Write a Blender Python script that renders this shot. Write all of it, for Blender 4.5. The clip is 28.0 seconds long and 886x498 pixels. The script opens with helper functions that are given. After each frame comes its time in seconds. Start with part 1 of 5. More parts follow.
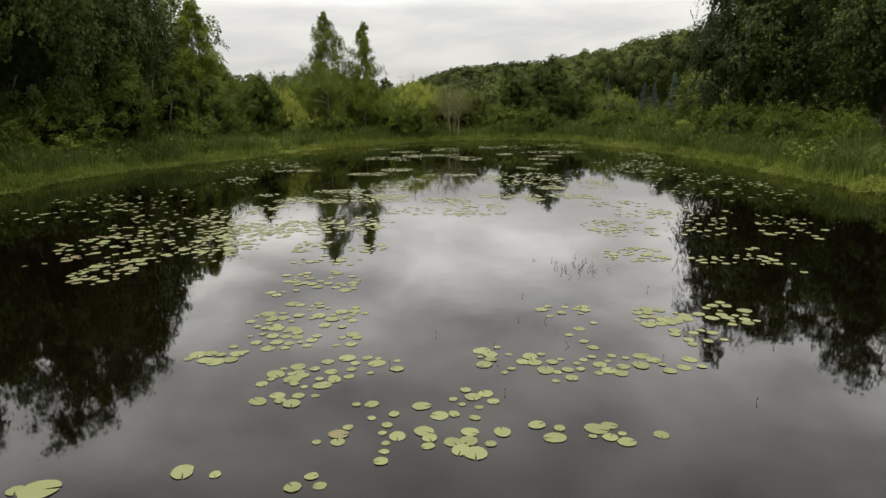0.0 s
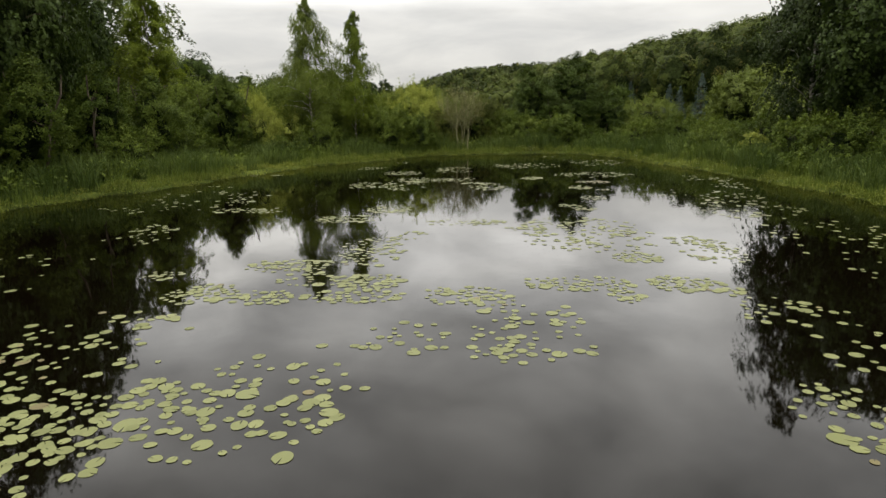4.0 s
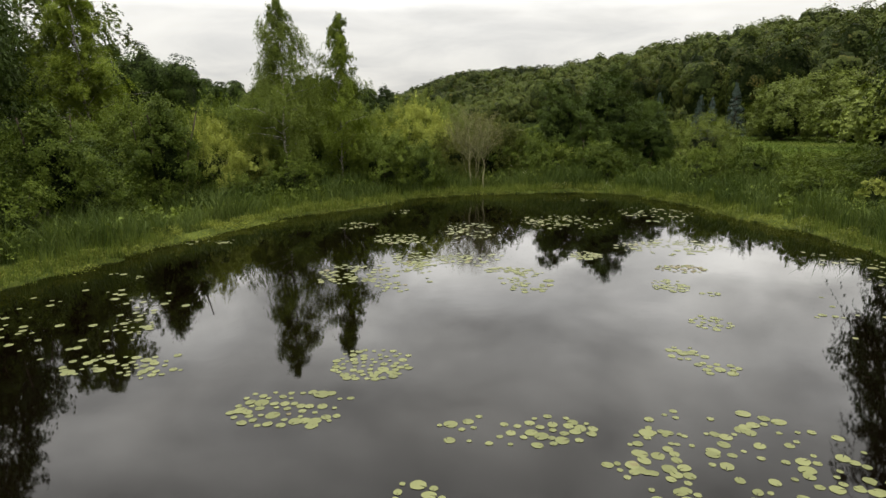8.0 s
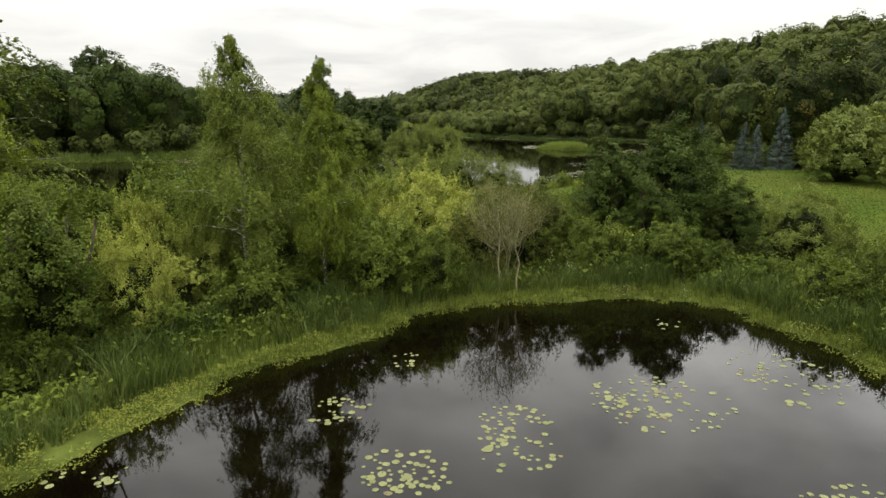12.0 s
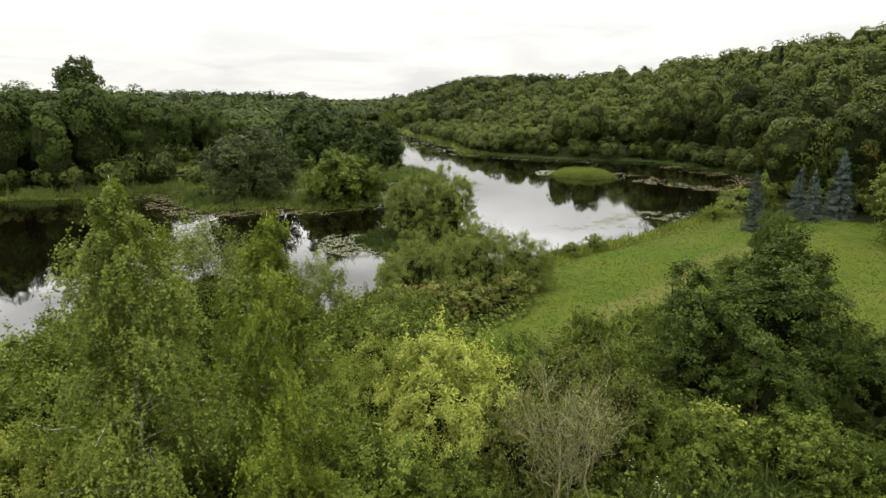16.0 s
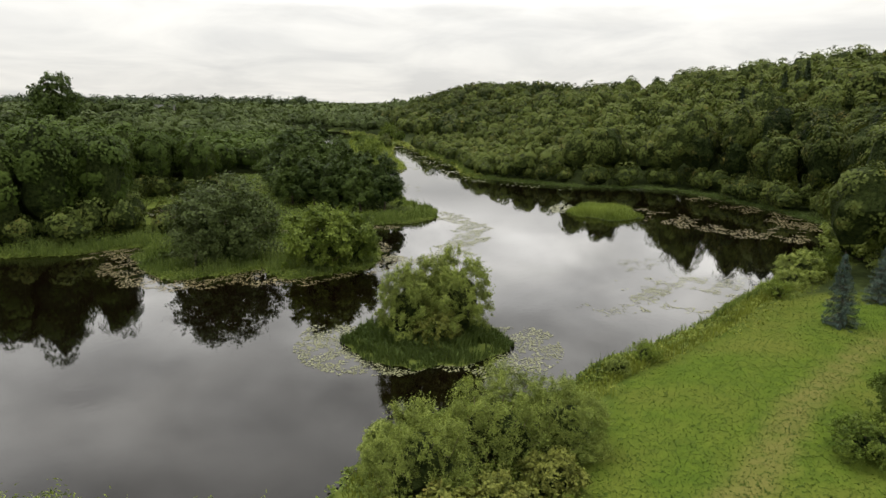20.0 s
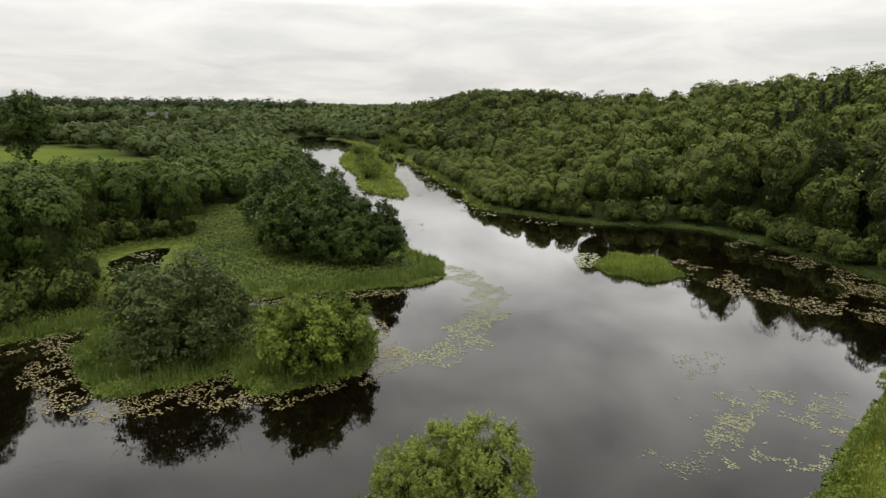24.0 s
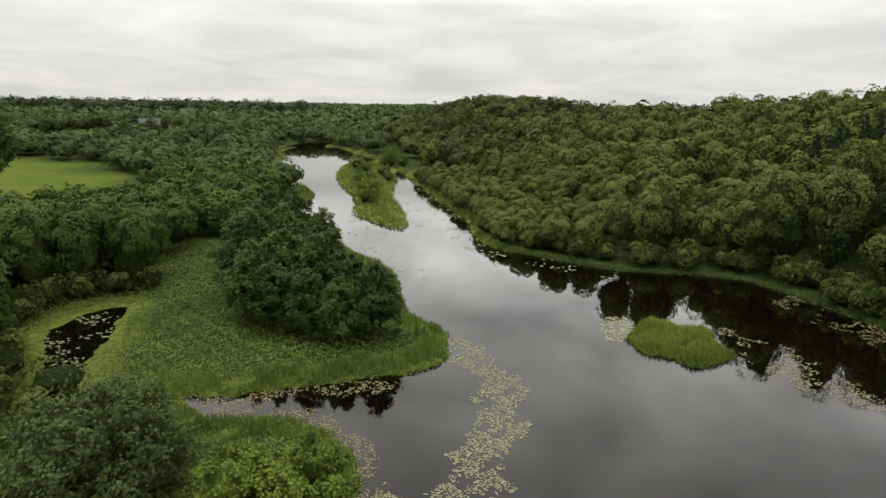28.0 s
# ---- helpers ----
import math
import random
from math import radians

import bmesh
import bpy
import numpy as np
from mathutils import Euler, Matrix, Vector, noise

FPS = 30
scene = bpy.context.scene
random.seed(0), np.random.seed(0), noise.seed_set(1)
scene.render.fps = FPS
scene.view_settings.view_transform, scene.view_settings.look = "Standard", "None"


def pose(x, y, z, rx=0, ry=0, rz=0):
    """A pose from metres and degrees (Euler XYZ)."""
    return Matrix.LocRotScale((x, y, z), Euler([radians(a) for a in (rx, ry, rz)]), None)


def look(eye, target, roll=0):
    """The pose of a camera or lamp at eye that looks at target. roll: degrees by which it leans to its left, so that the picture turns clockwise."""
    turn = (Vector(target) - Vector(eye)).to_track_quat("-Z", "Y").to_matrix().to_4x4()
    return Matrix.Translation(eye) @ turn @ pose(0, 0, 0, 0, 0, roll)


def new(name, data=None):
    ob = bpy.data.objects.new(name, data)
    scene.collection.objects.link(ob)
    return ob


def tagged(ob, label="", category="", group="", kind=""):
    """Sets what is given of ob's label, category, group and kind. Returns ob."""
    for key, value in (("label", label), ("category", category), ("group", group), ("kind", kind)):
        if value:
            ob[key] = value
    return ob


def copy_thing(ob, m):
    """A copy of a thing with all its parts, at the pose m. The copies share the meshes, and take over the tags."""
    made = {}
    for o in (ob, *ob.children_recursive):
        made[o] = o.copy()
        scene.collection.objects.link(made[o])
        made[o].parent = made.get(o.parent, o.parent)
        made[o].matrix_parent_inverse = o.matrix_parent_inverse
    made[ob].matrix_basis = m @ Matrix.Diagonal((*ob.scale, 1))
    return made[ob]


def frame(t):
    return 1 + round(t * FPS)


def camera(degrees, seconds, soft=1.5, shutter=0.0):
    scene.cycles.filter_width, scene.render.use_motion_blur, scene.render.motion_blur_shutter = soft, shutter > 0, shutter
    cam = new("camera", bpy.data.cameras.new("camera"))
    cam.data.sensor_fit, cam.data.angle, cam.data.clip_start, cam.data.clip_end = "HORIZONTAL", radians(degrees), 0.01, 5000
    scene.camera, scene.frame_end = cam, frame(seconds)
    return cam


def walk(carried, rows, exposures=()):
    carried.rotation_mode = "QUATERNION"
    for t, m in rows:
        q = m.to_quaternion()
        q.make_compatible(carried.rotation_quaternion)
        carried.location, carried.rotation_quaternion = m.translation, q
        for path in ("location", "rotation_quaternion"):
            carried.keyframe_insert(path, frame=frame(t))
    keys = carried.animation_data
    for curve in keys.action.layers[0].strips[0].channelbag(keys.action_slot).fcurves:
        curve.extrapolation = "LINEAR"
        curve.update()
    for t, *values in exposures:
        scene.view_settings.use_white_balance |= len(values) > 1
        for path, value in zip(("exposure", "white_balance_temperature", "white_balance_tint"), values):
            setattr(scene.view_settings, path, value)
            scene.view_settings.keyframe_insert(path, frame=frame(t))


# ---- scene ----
cam = camera(69.5, 28.0)
PATH = [
    (0.0, 0.076, -0.004, 3.350, -0.013, -12.785, -0.622),
    (0.5, -0.007, 1.241, 3.312, -0.038, -12.791, -0.505),
    (1.0, -0.062, 2.517, 3.290, -0.042, -12.787, -0.451),
    (1.5, -0.102, 3.816, 3.296, -0.030, -12.773, -0.441),
    (2.0, -0.137, 5.132, 3.333, -0.008, -12.752, -0.460),
    (2.5, -0.172, 6.455, 3.397, 0.020, -12.723, -0.495),
    (3.0, -0.208, 7.781, 3.484, 0.051, -12.691, -0.537),
    (3.5, -0.246, 9.106, 3.588, 0.084, -12.656, -0.578),
    (5.5, -0.420, 14.399, 4.124, 0.193, -12.536, -0.645),
    (6.0, -0.471, 15.734, 4.295, 0.212, -12.517, -0.628),
    (6.5, -0.525, 17.080, 4.488, 0.227, -12.505, -0.597),
    (7.0, -0.585, 18.441, 4.707, 0.239, -12.500, -0.553),
    (7.5, -0.652, 19.819, 4.957, 0.248, -12.502, -0.497),
    (8.0, -0.727, 21.214, 5.241, 0.254, -12.511, -0.432),
    (8.5, -0.810, 22.625, 5.560, 0.259, -12.526, -0.360),
    (9.0, -0.903, 24.052, 5.916, 0.262, -12.546, -0.283),
    (9.5, -1.005, 25.493, 6.307, 0.264, -12.571, -0.202),
    (10.0, -1.117, 26.943, 6.733, 0.266, -12.600, -0.121),
    (10.5, -1.235, 28.401, 7.188, 0.268, -12.630, -0.042),
    (11.0, -1.361, 29.862, 7.671, 0.271, -12.662, 0.035),
    (11.5, -1.490, 31.325, 8.175, 0.274, -12.694, 0.106),
    (12.0, -1.622, 32.787, 8.697, 0.279, -12.725, 0.172),
    (12.5, -1.754, 34.246, 9.231, 0.285, -12.755, 0.230),
    (14.5, -2.238, 40.089, 11.419, 0.325, -12.838, 0.379),
    (15.0, -2.340, 41.569, 11.969, 0.338, -12.848, 0.396),
    (15.5, -2.433, 43.067, 12.518, 0.353, -12.854, 0.405),
    (16.0, -2.517, 44.590, 13.069, 0.368, -12.856, 0.408),
    (16.5, -2.595, 46.146, 13.623, 0.384, -12.855, 0.406),
    (17.0, -2.668, 47.741, 14.182, 0.400, -12.850, 0.399),
    (17.5, -2.738, 49.381, 14.750, 0.416, -12.843, 0.390),
    (18.0, -2.810, 51.070, 15.329, 0.432, -12.834, 0.379),
    (18.5, -2.885, 52.813, 15.921, 0.447, -12.825, 0.368),
    (19.0, -2.968, 54.609, 16.527, 0.462, -12.815, 0.359),
    (19.5, -3.063, 56.458, 17.147, 0.475, -12.807, 0.353),
    (20.0, -3.171, 58.357, 17.783, 0.488, -12.800, 0.351),
    (20.5, -3.294, 60.301, 18.431, 0.500, -12.795, 0.354),
    (21.0, -3.434, 62.281, 19.091, 0.510, -12.794, 0.363),
    (21.5, -3.589, 64.289, 19.760, 0.520, -12.795, 0.379),
    (23.5, -4.285, 72.403, 22.458, 0.559, -12.835, 0.515),
    (24.0, -4.445, 74.413, 23.129, 0.570, -12.851, 0.564),
    (24.5, -4.582, 76.408, 23.798, 0.583, -12.869, 0.618),
    (25.0, -4.689, 78.393, 24.467, 0.599, -12.888, 0.673),
    (25.5, -4.760, 80.377, 25.138, 0.617, -12.907, 0.729),
    (26.0, -4.794, 82.373, 25.811, 0.639, -12.925, 0.782),
    (26.5, -4.798, 84.402, 26.484, 0.666, -12.943, 0.830),
    (27.0, -4.790, 86.484, 27.143, 0.697, -12.961, 0.869),
    (27.5, -4.803, 88.641, 27.764, 0.732, -12.981, 0.896),
    (28.0, -4.892, 90.887, 28.301, 0.774, -13.004, 0.907),
]
walk(cam, [(t, pose(x, y, z, 90 + pitch, 0, yaw) @ pose(0, 0, 0, 0, 0, roll)) for t, x, y, z, yaw, pitch, roll in PATH], exposures=[(0.0, -0.28), (4.0, -0.27), (8.0, -0.16), (12.0, 0.07), (16.5, 0.18), (20.0, -0.03), (24.0, -0.12), (28.0, -0.16)])


# ---- small helpers for node trees ----
def tree_of(owner):
    owner.use_nodes = True
    nt = owner.node_tree
    nt.nodes.clear()
    return nt


def node(nt, kind, inputs=None):
    n = nt.nodes.new(kind)
    for k, v in (inputs or {}).items():
        if isinstance(v, bpy.types.NodeSocket):
            nt.links.new(v, n.inputs[k])
        else:
            n.inputs[k].default_value = v
    return n


def mix(nt, fac, a, b, blend="MIX"):
    n = nt.nodes.new("ShaderNodeMix")
    n.data_type, n.blend_type = "RGBA", blend
    for sock, v in ((n.inputs[0], fac), (n.inputs[6], a), (n.inputs[7], b)):
        if isinstance(v, bpy.types.NodeSocket):
            nt.links.new(v, sock)
        else:
            sock.default_value = (*v, 1) if isinstance(v, tuple) and len(v) == 3 else v
    return n.outputs[2]


def maths(nt, op, a, b=0.0, clamp=False):
    n = nt.nodes.new("ShaderNodeMath")
    n.operation, n.use_clamp = op, clamp
    for sock, v in zip(n.inputs, (a, b)):
        if isinstance(v, bpy.types.NodeSocket):
            nt.links.new(v, sock)
        else:
            sock.default_value = v
    return n.outputs[0]


def ranged(nt, v, a, b, c=0.0, d=1.0):
    n = node(nt, "ShaderNodeMapRange", {0: v, 1: a, 2: b, 3: c, 4: d})
    return n.outputs[0]


def attribute(nt, name):
    n = nt.nodes.new("ShaderNodeAttribute")
    n.attribute_name = name
    return n.outputs["Fac"]


# ---- the overcast sky and a weak, wide sun ----
SUN_EL, SUN_AZ = radians(58), radians(-50)
world = bpy.data.worlds.new("overcast_sky")
scene.world = world
nt = tree_of(world)
sky = node(nt, "ShaderNodeTexSky")
sky.sky_type, sky.sun_disc, sky.sun_elevation, sky.sun_rotation = "NISHITA", False, SUN_EL, SUN_AZ
coord = node(nt, "ShaderNodeTexCoord").outputs["Generated"]
up = node(nt, "ShaderNodeSeparateXYZ", {0: coord}).outputs[2]
upc = maths(nt, "MAXIMUM", up, 0.0)
over = node(nt, "ShaderNodeVectorMath", {0: coord, 1: node(nt, "ShaderNodeCombineXYZ", {0: maths(nt, "ADD", upc, 0.16), 1: maths(nt, "ADD", upc, 0.16), 2: 1.0}).outputs[0]})
over.operation = "DIVIDE"
flat = over.outputs[0]
big = node(nt, "ShaderNodeTexNoise", {"Vector": flat, "Scale": 1.05, "Detail": 7.0, "Roughness": 0.55, "Distortion": 0.5}).outputs[0]
cloud = mix(nt, ranged(nt, big, 0.34, 0.66), (0.81, 0.80, 0.775), (1.06, 1.035, 0.975))
billow = node(nt, "ShaderNodeTexNoise", {"Vector": flat, "Scale": 2.1, "Detail": 5.0, "Roughness": 0.5, "Distortion": 0.3}).outputs[0]
billow = maths(nt, "ADD", 1.0, maths(nt, "MULTIPLY", ranged(nt, upc, 0.10, 0.24), ranged(nt, billow, 0.33, 0.67, -0.38, 0.30)))
lift = maths(nt, "ADD", maths(nt, "ADD", ranged(nt, upc, 0.02, 0.15, 0.92, 1.10), ranged(nt, upc, 0.135, 0.20, 0.0, 1.2)), maths(nt, "SUBTRACT", ranged(nt, upc, 0.6, 0.95, 0.0, 3.8), ranged(nt, upc, 0.28, 0.55, 0.0, 0.64)))
lift = maths(nt, "MULTIPLY", lift, billow)
liftc = node(nt, "ShaderNodeCombineXYZ", {0: lift, 1: lift, 2: lift}).outputs[0]
cloud = mix(nt, 1.0, cloud, liftc, "MULTIPLY")
blue = mix(nt, 1.0, sky.outputs[0], (0.1, 0.1, 0.1), "MULTIPLY")
bg = node(nt, "ShaderNodeBackground", {0: mix(nt, 0.94, blue, cloud), 1: 1.0})
node(nt, "ShaderNodeOutputWorld", {0: bg.outputs[0]})
sun = new("sun", bpy.data.lights.new("sun", "SUN"))
sun.data.energy, sun.data.angle, sun.data.color = 1.5, radians(16), (1.0, 0.95, 0.87)
sun.matrix_basis = look((0, 0, 0), (-math.sin(SUN_AZ) * math.cos(SUN_EL), -math.cos(SUN_AZ) * math.cos(SUN_EL), -math.sin(SUN_EL)))


# ---- materials ----
def leaf_material(name, low, high, warm=None, by_object=0.5, translucent=0.12, rough=0.55, gloss=0.07, each=0.45, mottle=0.0, relief=0.0):
    """Foliage: each leaf and each plant a little different; warm: the colour of a few turning leaves."""
    m = bpy.data.materials.new(name)
    nt = tree_of(m)
    isl = node(nt, "ShaderNodeNewGeometry").outputs["Random Per Island"]
    info = node(nt, "ShaderNodeObjectInfo").outputs["Random"]
    tint = attribute(nt, "tint")
    f = maths(nt, "ADD", maths(nt, "MULTIPLY", isl, each), maths(nt, "MULTIPLY", maths(nt, "ADD", info, tint), by_object), True)
    col = mix(nt, f, low, high)
    if warm:
        pos = node(nt, "ShaderNodeNewGeometry").outputs["Position"]
        n = node(nt, "ShaderNodeTexNoise", {"Vector": pos, "Scale": 0.35, "Detail": 3.0}).outputs[0]
        col = mix(nt, maths(nt, "MULTIPLY", ranged(nt, n, 0.52, 0.72), ranged(nt, isl, 0.4, 0.9)), col, warm)
    if mottle:
        pos = node(nt, "ShaderNodeNewGeometry").outputs["Position"]
        n = node(nt, "ShaderNodeTexNoise", {"Vector": pos, "Scale": mottle, "Detail": 3.0, "Roughness": 0.7}).outputs[0]
        col = mix(nt, ranged(nt, n, 0.36, 0.64), mix(nt, 1.0, col, (0.45, 0.48, 0.5), "MULTIPLY"), mix(nt, 1.0, col, (1.25, 1.2, 1.15), "MULTIPLY"))
    bs = node(nt, "ShaderNodeBsdfPrincipled", {"Base Color": col, "Roughness": rough, "Specular IOR Level": gloss})
    if relief:
        pos = node(nt, "ShaderNodeNewGeometry").outputs["Position"]
        n = node(nt, "ShaderNodeTexNoise", {"Vector": pos, "Scale": relief, "Detail": 5.0, "Roughness": 0.7}).outputs[0]
        nt.links.new(node(nt, "ShaderNodeBump", {"Strength": 1.0, "Distance": 0.6, "Height": n}).outputs[0], bs.inputs["Normal"])
    tr = node(nt, "ShaderNodeBsdfTranslucent", {"Color": mix(nt, 1.0, col, (1.3, 1.35, 0.6), "MULTIPLY")})
    out = node(nt, "ShaderNodeMixShader", {0: translucent, 1: bs.outputs[0], 2: tr.outputs[0]})
    node(nt, "ShaderNodeOutputMaterial", {0: out.outputs[0]})
    return m


def bark_material(name, a, b, scale=6.0, stretch=0.25):
    m = bpy.data.materials.new(name)
    nt = tree_of(m)
    pos = node(nt, "ShaderNodeTexCoord").outputs["Object"]
    v = node(nt, "ShaderNodeMapping", {0: pos, 3: (1, 1, stretch)}).outputs[0]
    n = node(nt, "ShaderNodeTexNoise", {"Vector": v, "Scale": scale, "Detail": 6.0, "Roughness": 0.65}).outputs[0]
    col = mix(nt, ranged(nt, n, 0.42, 0.6), a, b)
    bump = node(nt, "ShaderNodeBump", {"Strength": 0.5, "Distance": 0.02, "Height": n})
    bs = node(nt, "ShaderNodeBsdfPrincipled", {"Base Color": col, "Roughness": 0.95, "Specular IOR Level": 0.03, "Normal": bump.outputs[0]})
    node(nt, "ShaderNodeOutputMaterial", {0: bs.outputs[0]})
    return m


def water_material():
    m = bpy.data.materials.new("dark_pond_water")
    nt = tree_of(m)
    pos = node(nt, "ShaderNodeNewGeometry").outputs["Position"]
    n1 = node(nt, "ShaderNodeTexNoise", {"Vector": pos, "Scale": 1.6, "Detail": 3.0, "Roughness": 0.5}).outputs[0]
    n2 = node(nt, "ShaderNodeTexNoise", {"Vector": pos, "Scale": 0.12, "Detail": 2.0}).outputs[0]
    open_water = ranged(nt, node(nt, "ShaderNodeSeparateXYZ", {0: pos}).outputs[1], 60.0, 110.0, 1.0, 1.7)
    height = maths(nt, "MULTIPLY", maths(nt, "MULTIPLY", n1, open_water), ranged(nt, n2, 0.35, 0.7, 0.25, 1.0))
    bump = node(nt, "ShaderNodeBump", {"Strength": 1.0, "Distance": 0.0018, "Height": height})
    murk = node(nt, "ShaderNodeTexNoise", {"Vector": pos, "Scale": 0.3, "Detail": 3.0}).outputs[0]
    col = mix(nt, murk, (0.0009, 0.0006, 0.0003), (0.0022, 0.0013, 0.0006))
    bs = node(nt, "ShaderNodeBsdfPrincipled", {"Base Color": col, "Roughness": 0.03, "IOR": 1.45, "Normal": bump.outputs[0]})
    node(nt, "ShaderNodeOutputMaterial", {0: bs.outputs[0]})
    return m


def ground_material():
    m = bpy.data.materials.new("ground_cover")
    nt = tree_of(m)
    pos = node(nt, "ShaderNodeNewGeometry").outputs["Position"]
    big = node(nt, "ShaderNodeTexNoise", {"Vector": pos, "Scale": 0.11, "Detail": 5.0, "Roughness": 0.6}).outputs[0]
    mid = node(nt, "ShaderNodeTexNoise", {"Vector": pos, "Scale": 1.1, "Detail": 5.0, "Roughness": 0.65}).outputs[0]
    fine = node(nt, "ShaderNodeTexNoise", {"Vector": pos, "Scale": 9.0, "Detail": 4.0, "Roughness": 0.7}).outputs[0]
    meadow = attribute(nt, "meadow")
    track = attribute(nt, "track")
    marsh = attribute(nt, "marsh")
    wild = mix(nt, ranged(nt, mid, 0.35, 0.65), (0.013, 0.017, 0.006), (0.030, 0.041, 0.012))
    wet = mix(nt, ranged(nt, mid, 0.35, 0.65), (0.034, 0.048, 0.010), (0.085, 0.104, 0.022))
    grass = mix(nt, ranged(nt, mid, 0.3, 0.7), (0.032, 0.054, 0.007), (0.064, 0.090, 0.011))
    grass = mix(nt, ranged(nt, big, 0.42, 0.62), grass, (0.072, 0.080, 0.015))
    grass = mix(nt, ranged(nt, fine, 0.35, 0.75, 0.0, 0.4), grass, (0.030, 0.050, 0.006))
    grass = mix(nt, maths(nt, "MULTIPLY", track, ranged(nt, mid, 0.2, 0.6, 0.35, 0.85)), grass, (0.090, 0.083, 0.026))
    col = mix(nt, marsh, wild, wet)
    col = mix(nt, meadow, col, grass)
    relief = maths(nt, "ADD", maths(nt, "MULTIPLY", mid, 0.6), maths(nt, "MULTIPLY", fine, 0.4))
    bump = node(nt, "ShaderNodeBump", {"Strength": 0.6, "Distance": 0.06, "Height": relief})
    bs = node(nt, "ShaderNodeBsdfPrincipled", {"Base Color": col, "Roughness": 0.95, "Specular IOR Level": 0.02, "Normal": bump.outputs[0]})
    node(nt, "ShaderNodeOutputMaterial", {0: bs.outputs[0]})
    return m


M_WATER, M_GROUND = water_material(), ground_material()
M_ALDER = leaf_material("alder_leaves", (0.0141, 0.0247, 0.0053), (0.0564, 0.0818, 0.0167))
M_WOOD = leaf_material("mixed_wood_leaves", (0.0092, 0.0155, 0.0038), (0.0714, 0.0900, 0.0220), warm=(0.115, 0.095, 0.026), by_object=0.7, each=0.35, gloss=0.03)
# Far woods: distance haze is put into the leaf colour, bluer and dimmer.
M_HAZEWOOD = leaf_material("hazed_far_wood_leaves", (0.0097, 0.0163, 0.0061), (0.0578, 0.0755, 0.0272), by_object=0.7, each=0.35, gloss=0.03)
# Islet rush colour; below the wooded slope it paints shade onto reeds and fringe.
M_RUSH_SHADE = leaf_material("rush_and_shaded_reed_blades", (0.0163, 0.0283, 0.0059), (0.0628, 0.0880, 0.0213), translucent=0.15)
M_BIRCH = leaf_material("birch_leaves", (0.0469, 0.0648, 0.0106), (0.1566, 0.1960, 0.0350), translucent=0.2)
M_YOUNGBIRCH = leaf_material("young_birch_leaves", (0.0716, 0.0999, 0.0112), (0.2451, 0.2969, 0.0384), translucent=0.2)
M_WILLOW = leaf_material("willow_leaves", (0.0491, 0.0677, 0.0117), (0.1693, 0.2032, 0.0451), translucent=0.18)
M_LIME = leaf_material("yellow_green_leaves", (0.0924, 0.1170, 0.0176), (0.3111, 0.3394, 0.0722), translucent=0.18)
M_SHRUB = leaf_material("shrub_leaves", (0.0249, 0.0419, 0.0050), (0.1203, 0.1568, 0.0238), translucent=0.15)
# Sallow bush colour; on the tall birch it is painted shade.
M_SALLOW_SHADE = leaf_material("sallow_and_shaded_birch_leaves", (0.0155, 0.0240, 0.0061), (0.0536, 0.0706, 0.0205), translucent=0.12)
M_RUST = leaf_material("rusty_shrub_leaves", (0.0389, 0.0511, 0.0092), (0.1367, 0.1455, 0.0301), warm=(0.15, 0.080, 0.025))
M_BANKALDER = leaf_material("bank_alder_leaves", (0.0197, 0.0339, 0.0053), (0.0790, 0.1115, 0.0198))
M_SPRUCE = leaf_material("blue_spruce_needles", (0.020, 0.036, 0.028), (0.100, 0.136, 0.112), translucent=0.05)
M_PINE = leaf_material("dark_spruce_needles", (0.012, 0.020, 0.010), (0.040, 0.056, 0.024), translucent=0.05)
M_REED = leaf_material("reed_blades", (0.0311, 0.0502, 0.0101), (0.1257, 0.1626, 0.0421), translucent=0.18)
M_FRINGE = leaf_material("marsh_fringe_leaves", (0.0529, 0.0687, 0.0067), (0.1852, 0.2051, 0.0377), translucent=0.18)
M_SEDGE = leaf_material("marsh_sedge_leaves", (0.0355, 0.0568, 0.0082), (0.1331, 0.1685, 0.0328), translucent=0.18)
M_GRASS = leaf_material("meadow_grass_blades", (0.030, 0.052, 0.006), (0.060, 0.088, 0.010), translucent=0.18, each=0.3)
M_PAD = leaf_material("lily_pad_green", (0.0892, 0.0975, 0.0343), (0.1819, 0.1922, 0.0789), translucent=0.03, rough=0.45, gloss=0.18, each=0.5)
M_PADLAKE = leaf_material("lake_lily_pads", (0.0733, 0.0774, 0.0387), (0.1670, 0.1699, 0.0938), translucent=0.03, rough=0.45, gloss=0.2, each=0.6)
M_PADOLD = leaf_material("lily_pad_browned", (0.0748, 0.0616, 0.0282), (0.1672, 0.1452, 0.0660), translucent=0.03, rough=0.45, gloss=0.2, each=0.5)
M_BLOSSOM = leaf_material("cream_blossom", (0.40, 0.38, 0.26), (0.70, 0.68, 0.55))
M_ALDERWOOD = leaf_material("alder_wood_leaves", (0.0095, 0.0179, 0.0039), (0.0563, 0.0818, 0.0172), by_object=0.5, each=0.35, gloss=0.03)
# Crown cores: the shade between the leaves is put into this dark colour.
M_INNER_SHADE = leaf_material("shade_dark_inner_foliage", (0.010, 0.017, 0.005), (0.040, 0.054, 0.015), by_object=0.6, each=0.2, mottle=2.2, relief=2.4, gloss=0.02)
M_BIRCHBARK = bark_material("birch_bark", (0.09, 0.075, 0.06), (0.50, 0.47, 0.42), 7.0, 1.6)
M_BARK = bark_material("grey_brown_bark", (0.045, 0.035, 0.025), (0.13, 0.105, 0.08))
M_DEAD = bark_material("bleached_dead_wood", (0.125, 0.118, 0.060), (0.265, 0.250, 0.135), 5.0, 0.5)
